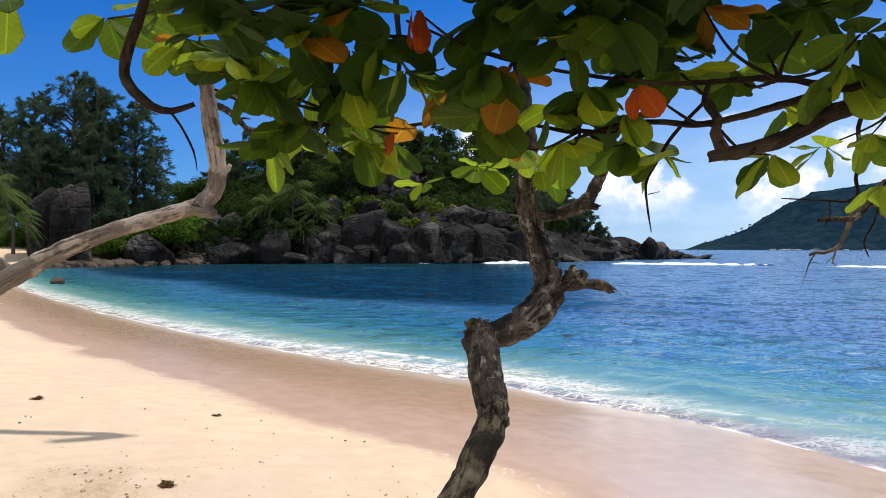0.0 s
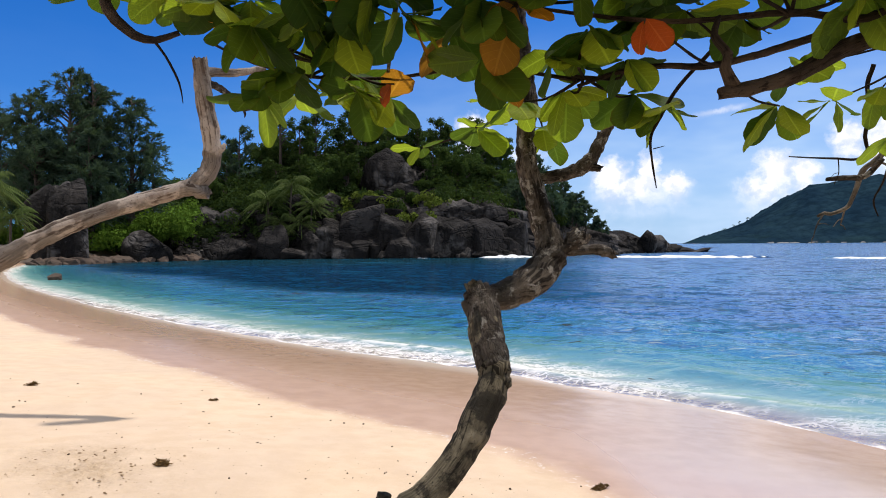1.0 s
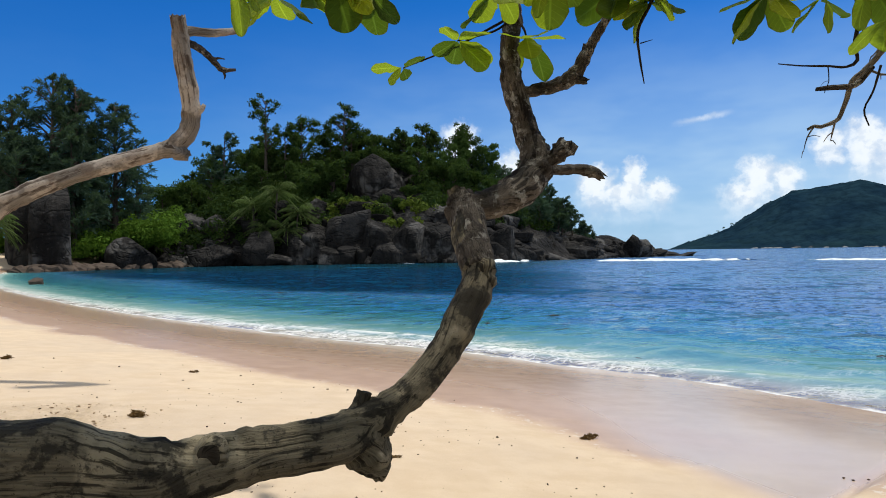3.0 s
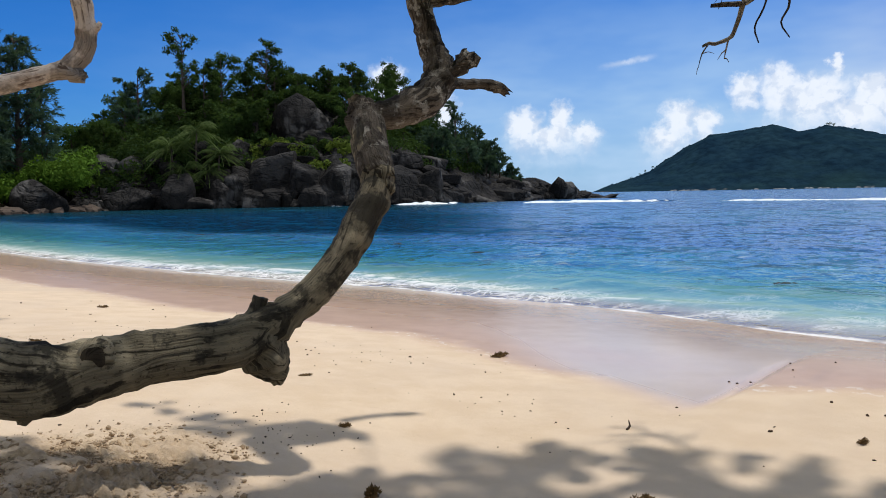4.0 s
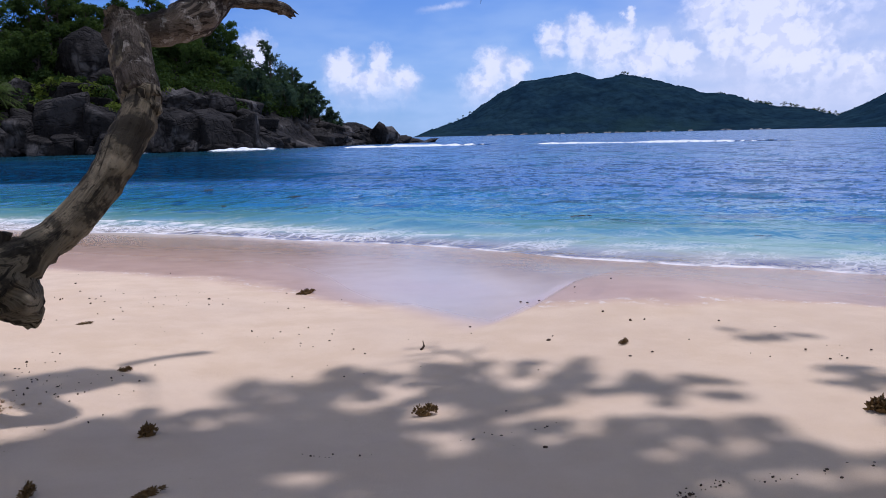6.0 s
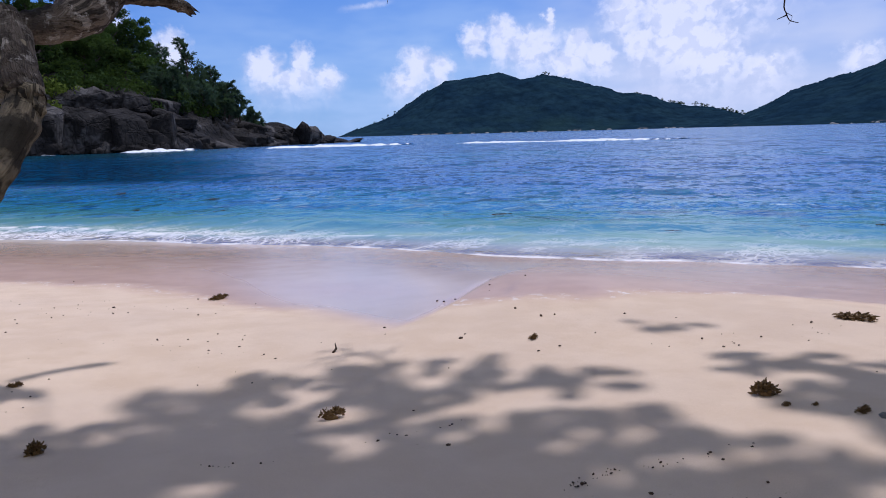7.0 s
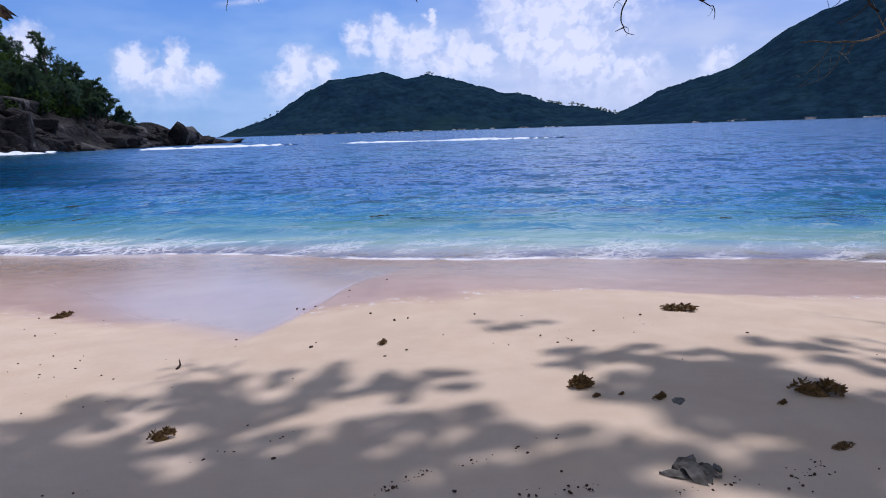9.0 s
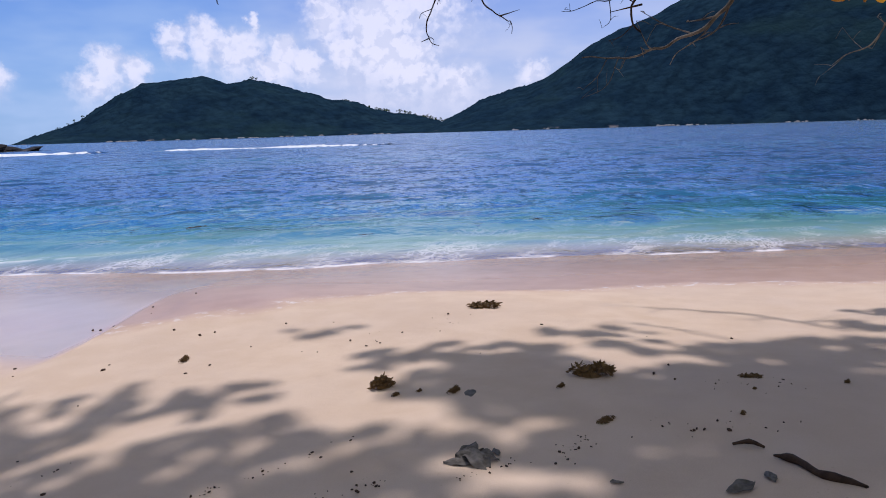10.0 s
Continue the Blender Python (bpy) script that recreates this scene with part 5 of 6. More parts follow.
child("bark", tube("bark", [(0.172, 2.448, 1.452), (0.165, 2.49, 1.50), (0.150, 2.56, 1.568), (0.139, 2.68, 1.678), (0.118, 2.697, 1.728)], [0.058, 0.062, 0.060, 0.064, 0.054], BARK, 26, 0.012, 0.2, 33, 0.01), old_tree, None, "grey furrowed bark sleeve")
child("knuckle", tube("knuckle", [(0.150, 2.46, 1.475), (0.180, 2.435, 1.445), (0.205, 2.42, 1.425), (0.222, 2.415, 1.432)], [0.050, 0.052, 0.036, 0.010], LIMB, 18, 0.010, 0.3, 35, 0.01), old_tree, None, "swollen pale knuckle of wood")
upper = child("upper_limb", tube("upper_limb", [(0.100, 2.660, 1.634), (0.180, 2.700, 1.679), (0.257, 2.730, 1.704), (0.340, 2.780, 1.739), (0.408, 2.840, 1.794), (0.458, 2.890, 1.866), (0.428, 2.950, 2.000), (0.398, 2.950, 2.104), (0.370, 2.960, 2.224), (0.360, 2.970, 2.354), (0.378, 2.980, 2.488), (0.356, 2.980, 2.664), (0.330, 3.000, 3.004)],
                                [0.05, 0.052, 0.055, 0.066, 0.07, 0.064, 0.051, 0.047, 0.045, 0.041, 0.038, 0.034, 0.028], BARK, 20, 0.016, 0.22, 13), old_tree)
fork = child("fork", tube("fork", [(0.390, 2.960, 2.164), (0.480, 2.960, 2.186), (0.547, 2.960, 2.198), (0.620, 2.960, 2.239), (0.665, 2.960, 2.304), (0.705, 2.960, 2.374), (0.740, 2.950, 2.434), (0.780, 2.900, 2.504)], [0.022, 0.026, 0.028, 0.032, 0.027, 0.022, 0.019, 0.015], BARK, 14, 0.012, 0.25, 15), old_tree)
child("stub", tube("stub", [(0.610, 2.960, 2.224), (0.655, 2.950, 2.219), (0.685, 2.950, 2.214)], [0.02, 0.017, 0.012], BARK, 10, 0.01, 0.3, 16, 0.02), fork)
child("stub", tube("stub", [(0.670, 2.960, 2.314), (0.670, 2.950, 2.374)], [0.018, 0.006], BARK, 8, 0.01, 0.3, 17, 0.01), fork)
child("stub", tube("stub", [(0.460, 2.880, 1.864), (0.510, 2.860, 1.884), (0.550, 2.850, 1.919), (0.565, 2.850, 1.949)], [0.035, 0.030, 0.042, 0.034], BARK, 14, 0.012, 0.45, 18, 0.05), upper)
child("stub", tube("stub", [(0.470, 3.000, 1.854), (0.560, 3.060, 1.864), (0.680, 3.120, 1.872), (0.750, 3.140, 1.864), (0.795, 3.150, 1.839)], [0.024, 0.023, 0.024, 0.026, 0.016], BARK, 12, 0.012, 0.25, 19, 0.04), upper)

pale_tree = tagged(new("leaning_tree"), "bleached grey bare tree leaning low over the beach", "tree")
pale_tree.matrix_basis = pose(0, 0, 0)
child("trunk", tube("trunk", [(-5.390, 4.600, 0.530), (-4.590, 4.950, 1.080), (-3.770, 5.300, 1.560), (-3.386, 5.500, 1.800), (-2.999, 5.600, 2.026), (-2.596, 5.700, 2.202), (-2.175, 5.800, 2.338), (-1.958, 5.850, 2.430), (-1.845, 5.850, 2.600), (-1.833, 5.800, 2.813), (-1.859, 5.750, 3.084), (-1.883, 5.700, 3.430)],
                      [0.19, 0.135, 0.098, 0.086, 0.072, 0.066, 0.066, 0.074, 0.078, 0.074, 0.072, 0.060], DRIFT, 20, 0.03, 0.16, 23, 0.05), pale_tree)
child("knob", tube("knob", [(-2.020, 5.830, 2.400), (-1.920, 5.820, 2.350), (-1.850, 5.810, 2.335)], [0.07, 0.06, 0.035], DRIFT, 12, 0.02, 0.35, 25, 0.04), pale_tree)
child("stub", tube("stub", [(-1.840, 5.820, 2.660), (-1.760, 5.820, 2.700), (-1.720, 5.820, 2.750)], [0.05, 0.03, 0.015], DRIFT, 10, 0.02, 0.2, 26), pale_tree)
child("branch", tube("branch", [(-1.890, 5.750, 3.320), (-1.790, 5.800, 3.340), (-1.670, 5.900, 3.360), (-1.490, 6.000, 3.410), (-1.420, 6.020, 3.425)], [0.046, 0.038, 0.034, 0.028, 0.014], DRIFT, 12, 0.03, 0.2, 27), pale_tree)
child("branch", tube("branch", [(-1.870, 5.760, 3.250), (-1.770, 5.850, 3.220), (-1.690, 5.950, 3.150), (-1.620, 6.000, 3.080), (-1.510, 6.000, 3.080)], [0.03, 0.028, 0.026, 0.022, 0.012], BARK, 10, 0.02, 0.3, 28), pale_tree)
child("twig", tube("twig", [(-1.690, 5.950, 3.150), (-1.640, 5.960, 3.165), (-1.590, 5.970, 3.160)], [0.012, 0.009, 0.004], BARK, 7, 0.02, 0.3, 30), pale_tree)
child("twig", tube("twig", [(-1.620, 6.000, 3.080), (-1.600, 6.000, 3.030), (-1.605, 6.000, 3.000)], [0.014, 0.010, 0.004], BARK, 7, 0.02, 0.3, 31), pale_tree)
child("stub", tube("stub", [(-3.390, 5.500, 1.860), (-3.410, 5.450, 1.960)], [0.05, 0.02], DRIFT, 8, 0.02, 0.3, 29), pale_tree)


# ---- the sea almond tree overhead ----
def almond_leaf(name, seed, material_, curl=None):
    """A broad obovate leaf, one unit long, from stalk to rounded tip."""
    rng = random.Random(seed)
    rows, cols = 13, 7
    notch = rng.uniform(-0.03, 0.05)
    verts, us, vs = [], [], []
    curl = rng.uniform(-0.3, 0.45) if curl is None else curl
    fold, wave, half = rng.uniform(0.0, 0.16), rng.uniform(0, 6), rng.uniform(0.29, 0.36)
    for i in range(rows):
        t = math.sin(i / (rows - 1) * math.pi / 2) ** 1.15
        if t < 0.64:
            w = half * math.sin(math.pi / 2 * t / 0.64) ** 0.85 + 0.012 * (1 - t)
        else:
            w = half * math.sqrt(max(0.0, 1 - ((t - 0.64) / 0.36) ** 2)) + 0.004
        for j in range(cols):
            s = (j / (cols - 1)) * 2 - 1
            z = -curl * t * t * 0.5 + abs(s) * w * fold + 0.02 * math.sin(wave + t * 9 + s * 3) * abs(s)
            verts.append((s * w * (1 + 0.05 * math.sin(t * 19 + wave)), t - notch * (1 - s * s) * (1 if t > 0.97 else 0), z + 0.015 * math.sin(wave * 2 + 14 * t) * s))
            us.append(s)
            vs.append(t)
    return mesh_from(name, verts, grid_faces(rows, cols), material_, True, {"leaf_u": us, "leaf_v": vs})


LEAVES = [[almond_leaf("leaf", 400 + 10 * m + k, mt) for k in range(n)] for m, (mt, n) in enumerate([(LEAF_GREEN, 6), (LEAF_LIME, 6), (LEAF_AMBER, 3), (LEAF_RED, 3)])]
almond = tagged(new("sea_almond_tree"), "sea almond tree with broad green and orange leaves overhead", "tree")
almond.matrix_basis = pose(0, 0, 0)
child("trunk", tube("trunk", [(3.3, -1.5, 0.5), (3.2, -1.45, 1.6), (3.0, -1.3, 2.7), (2.9, -1.2, 3.6), (2.8, -1.0, 4.6)], [0.22, 0.17, 0.15, 0.12, 0.07], BARK, 18, 0.08, 0.12, 31), almond)


def bough(points, radii, mt=TWIG, seed=0, sides=9, name="branch"):
    return child(name, tube(name, points, radii, mt, sides, 0.02, 0.22, seed, 0.006), almond)

def spray(points, radii, seed, mt=PALE_TWIG, forks=7, size=0.22, hang=-0.2):
    """A bare crooked branch with side twigs that fork again."""
    rr = random.Random(seed)
    line, rad = spline(points, [r * 0.85 for r in radii], 0.06)
    line = [p + Vector((rr.uniform(-1, 1), rr.uniform(-1, 1), rr.uniform(-1, 1))) * 0.012 for p in line]
    bough(line, rad, mt, seed, 8)
    for k in range(forks):
        i = int(len(line) * (0.35 + 0.6 * (k + rr.random()) / forks))
        i = min(i, len(line) - 2)
        way = (line[i + 1] - line[i]).normalized()
        side = Vector((rr.uniform(-1, 1), rr.uniform(-1, 1), rr.uniform(-1, 1) + hang)).normalized()
        aim = (way * 0.7 + side).normalized()
        length = size * rr.uniform(0.4, 1.1)
        a = line[i] + aim * length * 0.5 + Vector((rr.uniform(-1, 1), rr.uniform(-1, 1), rr.uniform(-1, 1))) * 0.02
        b = a + (aim + Vector((rr.uniform(-0.6, 0.6), rr.uniform(-0.6, 0.6), rr.uniform(-0.3, 0.7)))).normalized() * length * 0.5
        w = max(rad[i] * 0.5, 0.0022)
        bough([line[i], a, b], [w, w * 0.8, w * 0.35], mt, seed + 3 * k, 6, "twig")
        for q, s in ((a, 0.45), (b, 0.3)):
            c = q + Vector((rr.uniform(-1, 1), rr.uniform(-1, 1), rr.uniform(-1, 0.8))).normalized() * length * s
            bough([q, q.lerp(c, 0.5) + Vector((0, 0, 0.008)), c], [w * 0.6, w * 0.5, w * 0.25], mt, seed + 5 * k, 5, "twig")


bough([(2.950, -1.250, 3.136), (2.400, 0.200, 2.986), (1.750, 1.400, 2.656), (1.350, 1.720, 2.496), (1.180, 1.750, 2.441), (1.018, 1.780, 2.401), (0.908, 1.800, 2.340), (0.786, 1.800, 2.299), (0.688, 1.800, 2.282)], [0.09, 0.06, 0.04, 0.031, 0.027, 0.024, 0.021, 0.019, 0.016], TWIG, 41, 12)
bough([(0.725, 1.800, 2.298), (0.703, 1.800, 2.346), (0.711, 1.800, 2.381), (0.683, 1.820, 2.436), (0.709, 1.850, 2.496)], [0.018, 0.015, 0.012, 0.010, 0.006], TWIG, 42)
bough([(0.410, 2.200, 2.392), (0.534, 2.160, 2.428), (0.647, 2.100, 2.431), (0.781, 2.000, 2.411), (1.100, 1.920, 2.496), (1.600, 1.700, 2.656)], [0.006, 0.008, 0.009, 0.010, 0.012, 0.016], TWIG, 43)
bough([(-0.177, 2.300, 3.222), (-0.174, 2.300, 2.872), (-0.162, 2.300, 2.682), (-0.191, 2.350, 2.475)], [0.013, 0.011, 0.009, 0.006], PALE_TWIG, 44)
bough([(-0.798, 2.350, 2.582), (-0.648, 2.420, 2.522), (-0.460, 2.500, 2.495), (-0.188, 2.380, 2.462), (0.121, 2.320, 2.482), (0.410, 2.200, 2.412)], [0.004, 0.005, 0.006, 0.006, 0.006, 0.007], TWIG, 45)
bough([(-0.648, 1.500, 3.022), (-0.708, 1.600, 2.742), (-0.734, 1.600, 2.611), (-0.774, 1.600, 2.483), (-0.772, 1.600, 2.422), (-0.717, 1.600, 2.369), (-0.668, 1.600, 2.357), (-0.615, 1.600, 2.374)], [0.014, 0.012, 0.012, 0.013, 0.013, 0.011, 0.008, 0.006], TWIG, 46)
bough([(-0.678, 1.600, 2.362), (-0.648, 1.600, 2.322), (-0.618, 1.600, 2.262), (-0.610, 1.600, 2.217)], [0.004, 0.003, 0.0025, 0.001], TWIG, 47, 6)
bough([(1.900, 1.500, 2.636), (1.300, 1.650, 2.496), (1.100, 1.700, 2.476), (0.997, 1.720, 2.446), (0.894, 1.850, 2.506), (0.585, 1.950, 2.516), (0.173, 2.100, 2.622), (-0.136, 2.200, 2.772)], [0.018, 0.014, 0.011, 0.010, 0.009, 0.007, 0.005, 0.004], TWIG, 48)
bough([(0.946, 2.400, 2.586), (0.828, 2.450, 2.451), (0.770, 2.480, 2.346), (0.742, 2.500, 2.276), (0.748, 2.500, 2.186), (0.762, 2.500, 2.096)], [0.008, 0.007, 0.006, 0.005, 0.004, 0.002], TWIG, 49, 7)
bough([(0.750, 2.500, 2.236), (0.791, 2.490, 2.246)], [0.002, 0.001], TWIG, 50, 5, "twig")
spray([(1.996, 2.500, 2.916), (1.896, 2.700, 2.466), (1.838, 2.750, 2.320), (1.760, 2.850, 2.192), (1.741, 2.900, 2.076), (1.656, 2.920, 2.026), (1.591, 2.920, 1.995)], [0.0189, 0.0162, 0.0149, 0.0135, 0.0108, 0.0095, 0.0068], 51, PALE_TWIG, 5, 0.12)
bough([(1.796, 2.800, 2.236), (1.736, 2.820, 2.166), (1.656, 2.840, 2.161), (1.590, 2.850, 2.156)], [0.0108, 0.0108, 0.0108, 0.0081], BARK, 52)
bough([(1.816, 2.780, 2.236), (1.796, 2.800, 2.136), (1.771, 2.820, 2.066), (1.791, 2.820, 2.001)], [0.0054, 0.0041, 0.0041, 0.0027], TWIG, 53, 6)
spray([(1.746, 2.800, 2.616), (1.736, 2.800, 2.416), (1.731, 2.800, 2.261), (1.596, 2.800, 2.241), (1.420, 2.800, 2.251)], [0.0108, 0.0095, 0.0081, 0.0054, 0.0027], 54, TWIG, 2, 0.1)
bough([(1.836, 2.760, 2.276), (1.886, 2.760, 2.156), (1.856, 2.770, 2.076), (1.896, 2.770, 2.016)], [0.0068, 0.0054, 0.0041, 0.0027], TWIG, 55, 6)
spray([(4.470, 2.560, 2.900), (4.420, 2.830, 2.400), (4.340, 2.940, 2.120), (4.330, 2.930, 2.000), (4.410, 2.880, 1.945)], [0.0087, 0.0068, 0.0056, 0.0043, 0.0025], 56, TWIG, 4, 0.16)
bough([(4.350, 2.930, 2.000), (4.300, 2.960, 1.975)], [0.005, 0.002], TWIG, 57, 5, "twig")
spray([(4.670, 2.860, 2.900), (4.810, 2.810, 2.350), (4.900, 2.670, 2.170), (4.930, 2.620, 2.130), (4.940, 2.600, 2.050)], [0.0087, 0.0068, 0.0050, 0.0037, 0.0025], 58, TWIG, 4, 0.16)
bough([(4.890, 2.680, 2.180), (4.970, 2.560, 2.220)], [0.006, 0.002], TWIG, 59, 5, "twig")
spray([(4.270, 0.560, 2.700), (4.290, 0.840, 2.100), (4.260, 0.940, 1.900), (4.180, 1.180, 1.770), (4.110, 1.370, 1.725), (4.010, 1.590, 1.725)], [0.0186, 0.0149, 0.0124, 0.0087, 0.0056, 0.0031], 60, PALE_TWIG, 11, 0.34)
spray([(3.870, 0.860, 2.700), (3.790, 1.110, 2.100), (3.750, 1.200, 1.900), (3.760, 1.170, 1.790)], [0.0099, 0.0081, 0.0068, 0.0043], 67, TWIG, 4, 0.14)
spray([(3.850, 0.960, 2.300), (3.750, 1.240, 2.000), (3.680, 1.350, 1.950), (3.590, 1.510, 1.915)], [0.0050, 0.0037, 0.0031, 0.0012], 68, TWIG, 4, 0.16)
bough([(3.770, 1.160, 1.930), (3.690, 1.290, 1.900)], [0.006, 0.002], TWIG, 69, 5, "twig")
spray([(5.370, 0.060, 2.500), (5.390, 0.310, 1.860), (5.380, 0.410, 1.780), (5.370, 0.560, 1.690)], [0.0087, 0.0062, 0.0043, 0.0019], 70, PALE_TWIG, 6, 0.25)
bough([(2.970, 3.410, 2.600), (3.030, 3.500, 2.200), (3.040, 3.500, 2.140)], [0.006, 0.004, 0.002], TWIG, 71, 5, "twig")

# leaf tufts: place, leaves, colour (0 green, 1 lime, 2 amber, 3 red)
TUFTS = [(-0.31, 2.50, 2.51, 6, 0), (-0.20, 2.50, 2.42, 5, 0), (0.68, 2.50, 2.43, 6, 0), (0.98, 2.30, 2.64, 7, 0), (-0.46, 2.40, 2.61, 7, 0), (-0.63, 2.30, 2.69, 7, 0), (-1.23, 2.50, 2.87, 5, 0), (-0.99, 2.40, 2.90, 6, 0), (-0.66, 2.00, 2.74, 7, 0), (-0.46, 2.00, 2.68, 7, 0), (-0.31, 2.20, 2.67, 7, 0), (-0.13, 2.10, 2.58, 6, 0), (-0.01, 2.50, 2.66, 6, 0), (0.08, 1.90, 2.55, 6, 0), (0.10, 2.10, 2.45, 6, 0), (0.30, 1.80, 2.59, 6, 0), (0.39, 1.70, 2.61, 6, 0), (0.97, 1.80, 2.68, 7, 0), (0.97, 1.60, 2.55, 6, 0)]
TUFTS += [(-0.31, 2.00, 2.75, 7, 0), (0.10, 2.00, 2.72, 7, 0), (0.25, 1.90, 2.72, 7, 0), (-1.34, 2.10, 2.79, 2, 0)]
TUFTS += [(-0.55, 2.70, 2.47, 7, 1), (-0.08, 3.20, 2.34, 4, 1), (0.24, 2.46, 2.40, 6, 1), (0.15, 3.00, 2.40, 6, 1), (0.43, 2.95, 2.39, 6, 1), (0.40, 2.30, 2.40, 6, 1), (0.78, 2.48, 2.38, 6, 1), (1.16, 2.40, 2.37, 6, 1), (1.47, 2.60, 2.43, 6, 1), (1.66, 2.60, 2.48, 6, 1), (1.43, 2.80, 2.61, 7, 1), (0.68, 2.00, 2.56, 7, 1), (0.90, 2.00, 2.68, 7, 1), (1.00, 1.70, 2.50, 6, 1), (0.35, 2.20, 2.50, 7, 1), (0.66, 2.20, 2.74, 7, 1), (1.50, 2.30, 2.25, 3, 1)]
TUFTS += [(-0.85, 2.35, 2.72, 4, 2), (0.18, 1.90, 2.54, 3, 2), (0.50, 1.80, 2.47, 2, 3), (0.67, 1.80, 2.68, 4, 2), (-0.10, 1.90, 2.70, 2, 3), (-0.17, 2.33, 2.43, 1, 3), (-0.38, 2.10, 2.78, 2, 2)]
TUFTS += [(4.56, 0.44, 2.07, 5, 2), (4.58, 0.30, 2.06, 5, 2), (4.62, 0.20, 2.05, 4, 2)]
TUFTS += [(-0.72, 2.20, 2.66, 8, 0), (-0.60, 2.15, 2.56, 8, 0), (-0.45, 2.20, 2.62, 8, 0), (-0.32, 2.15, 2.56, 7, 0), (-0.52, 2.30, 2.47, 7, 0), (-0.62, 2.35, 2.40, 5, 1), (-0.30, 2.40, 2.42, 6, 1), (-0.86, 2.25, 2.72, 7, 0), (-0.20, 2.05, 2.66, 7, 0), (0.02, 2.20, 2.56, 7, 0), (0.42, 2.05, 2.52, 7, 0), (0.55, 2.15, 2.46, 6, 0), (-0.40, 2.60, 2.46, 6, 1)]
HUBS = [Vector(p) for p in [(1.35, 1.72, 2.5), (0.79, 2.0, 2.40), (-0.13, 2.3, 2.75), (-0.4, 2.45, 2.52), (0.9, 1.85, 2.5), (0.43, 2.2, 2.42), (-0.66, 1.7, 2.75), (0.2, 2.1, 2.62), (1.8, 2.5, 2.7), (4.3, 0.7, 2.4), (0.39, 2.97, 2.5), (0.80, 2.9, 2.5)]]
leaf_rng = random.Random(12)
for k, (x, y, z, count, hue) in enumerate(TUFTS):
    tip = Vector((x, y, z))
    hub = min(HUBS, key=lambda h: (h - tip).length + (0.3 if h.z < tip.z - 0.2 else 0))
    mid = tip.lerp(hub, 0.5) + Vector((leaf_rng.uniform(-0.05, 0.05), leaf_rng.uniform(-0.05, 0.05), -0.03))
    twig = almond
    if (hub - tip).length > 0.05:
        twig = bough([tuple(hub), tuple(mid), tuple(tip)], [0.006, 0.0045, 0.003], TWIG, 80 + k, 6, "twig")
    a0 = leaf_rng.uniform(0, 360)
    for j in range(count):
        pick = hue
        if hue == 0 and leaf_rng.random() < 0.28:
            pick = 1
        elif hue == 1 and leaf_rng.random() < 0.22:
            pick = 0
        elif hue == 0 and leaf_rng.random() < 0.05:
            pick = 2
        s = leaf_rng.uniform(0.115, 0.19) * (0.75 if (count == 4 and hue == 1) or hue == 3 else 1.0)
        turn = a0 + 360 * j * 0.382 + leaf_rng.uniform(-25, 25)
        dip = leaf_rng.uniform(-75, 10) if hue < 3 else -82
        leaf = child("leaf", leaf_rng.choice(LEAVES[pick]), twig,
                     pose(x, y, z, 0, 0, turn) @ pose(0, 0.012, 0, dip, leaf_rng.uniform(-40, 40), 0) @ Matrix.Diagonal((s, s, s, 1)))
        if pick > 1:
            leaf["label"] = "withered orange leaf"


# shadow patches on the sand for unseen leaves to cast: place, half length, half width
SHADED_PATH = [(-0.45, 1.74, 0.30, 0.07), (-1.05, 1.75, 0.40, 0.22), (-0.05, 2.02, 0.12, 0.10), (0.28, 1.80, 0.42, 0.16), (0.54, 2.32, 0.20, 0.10), (0.62, 1.95, 0.38, 0.17), (0.75, 1.42, 0.30, 0.13), (1.11, 1.50, 0.17, 0.12), (1.17, 1.96, 0.24, 0.09), (1.17, 2.27, 0.11, 0.06), (1.48, 2.10, 0.12, 0.09),
               (1.60, 1.75, 0.22, 0.08), (1.45, 1.36, 0.17, 0.09), (1.20, 1.17, 0.25, 0.06), (1.43, 0.92, 0.13, 0.10), (2.44, 2.13, 0.11, 0.035), (0.85, 0.95, 0.5, 0.25), (0.10, 1.35, 0.5, 0.25)]
SHADED_CORNER = [(2.30, 1.38, 0.24, 0.12), (2.15, 0.95, 0.20, 0.20), (2.72, 0.93, 0.20, 0.06), (2.92, 1.04, 0.22, 0.07), (2.07, 0.55, 0.17, 0.20), (2.95, 0.45, 0.28, 0.16), (2.05, 0.28, 0.26, 0.24), (2.47, 0.15, 0.28, 0.34),
                 (1.90, 0.02, 0.30, 0.24), (2.55, -0.35, 0.5, 0.35), (1.95, -0.35, 0.4, 0.3), (3.3, 0.0, 0.4, 0.2), (1.25, 0.35, 0.3, 0.15), (2.02, 0.96, 0.2, 0.15), (2.2, 0.75, 0.2, 0.2), (2.35, 1.1, 0.25, 0.12), (2.25, 0.45, 0.3, 0.25), (2.75, 0.2, 0.35, 0.25), (2.2, -0.1, 0.4, 0.3)]


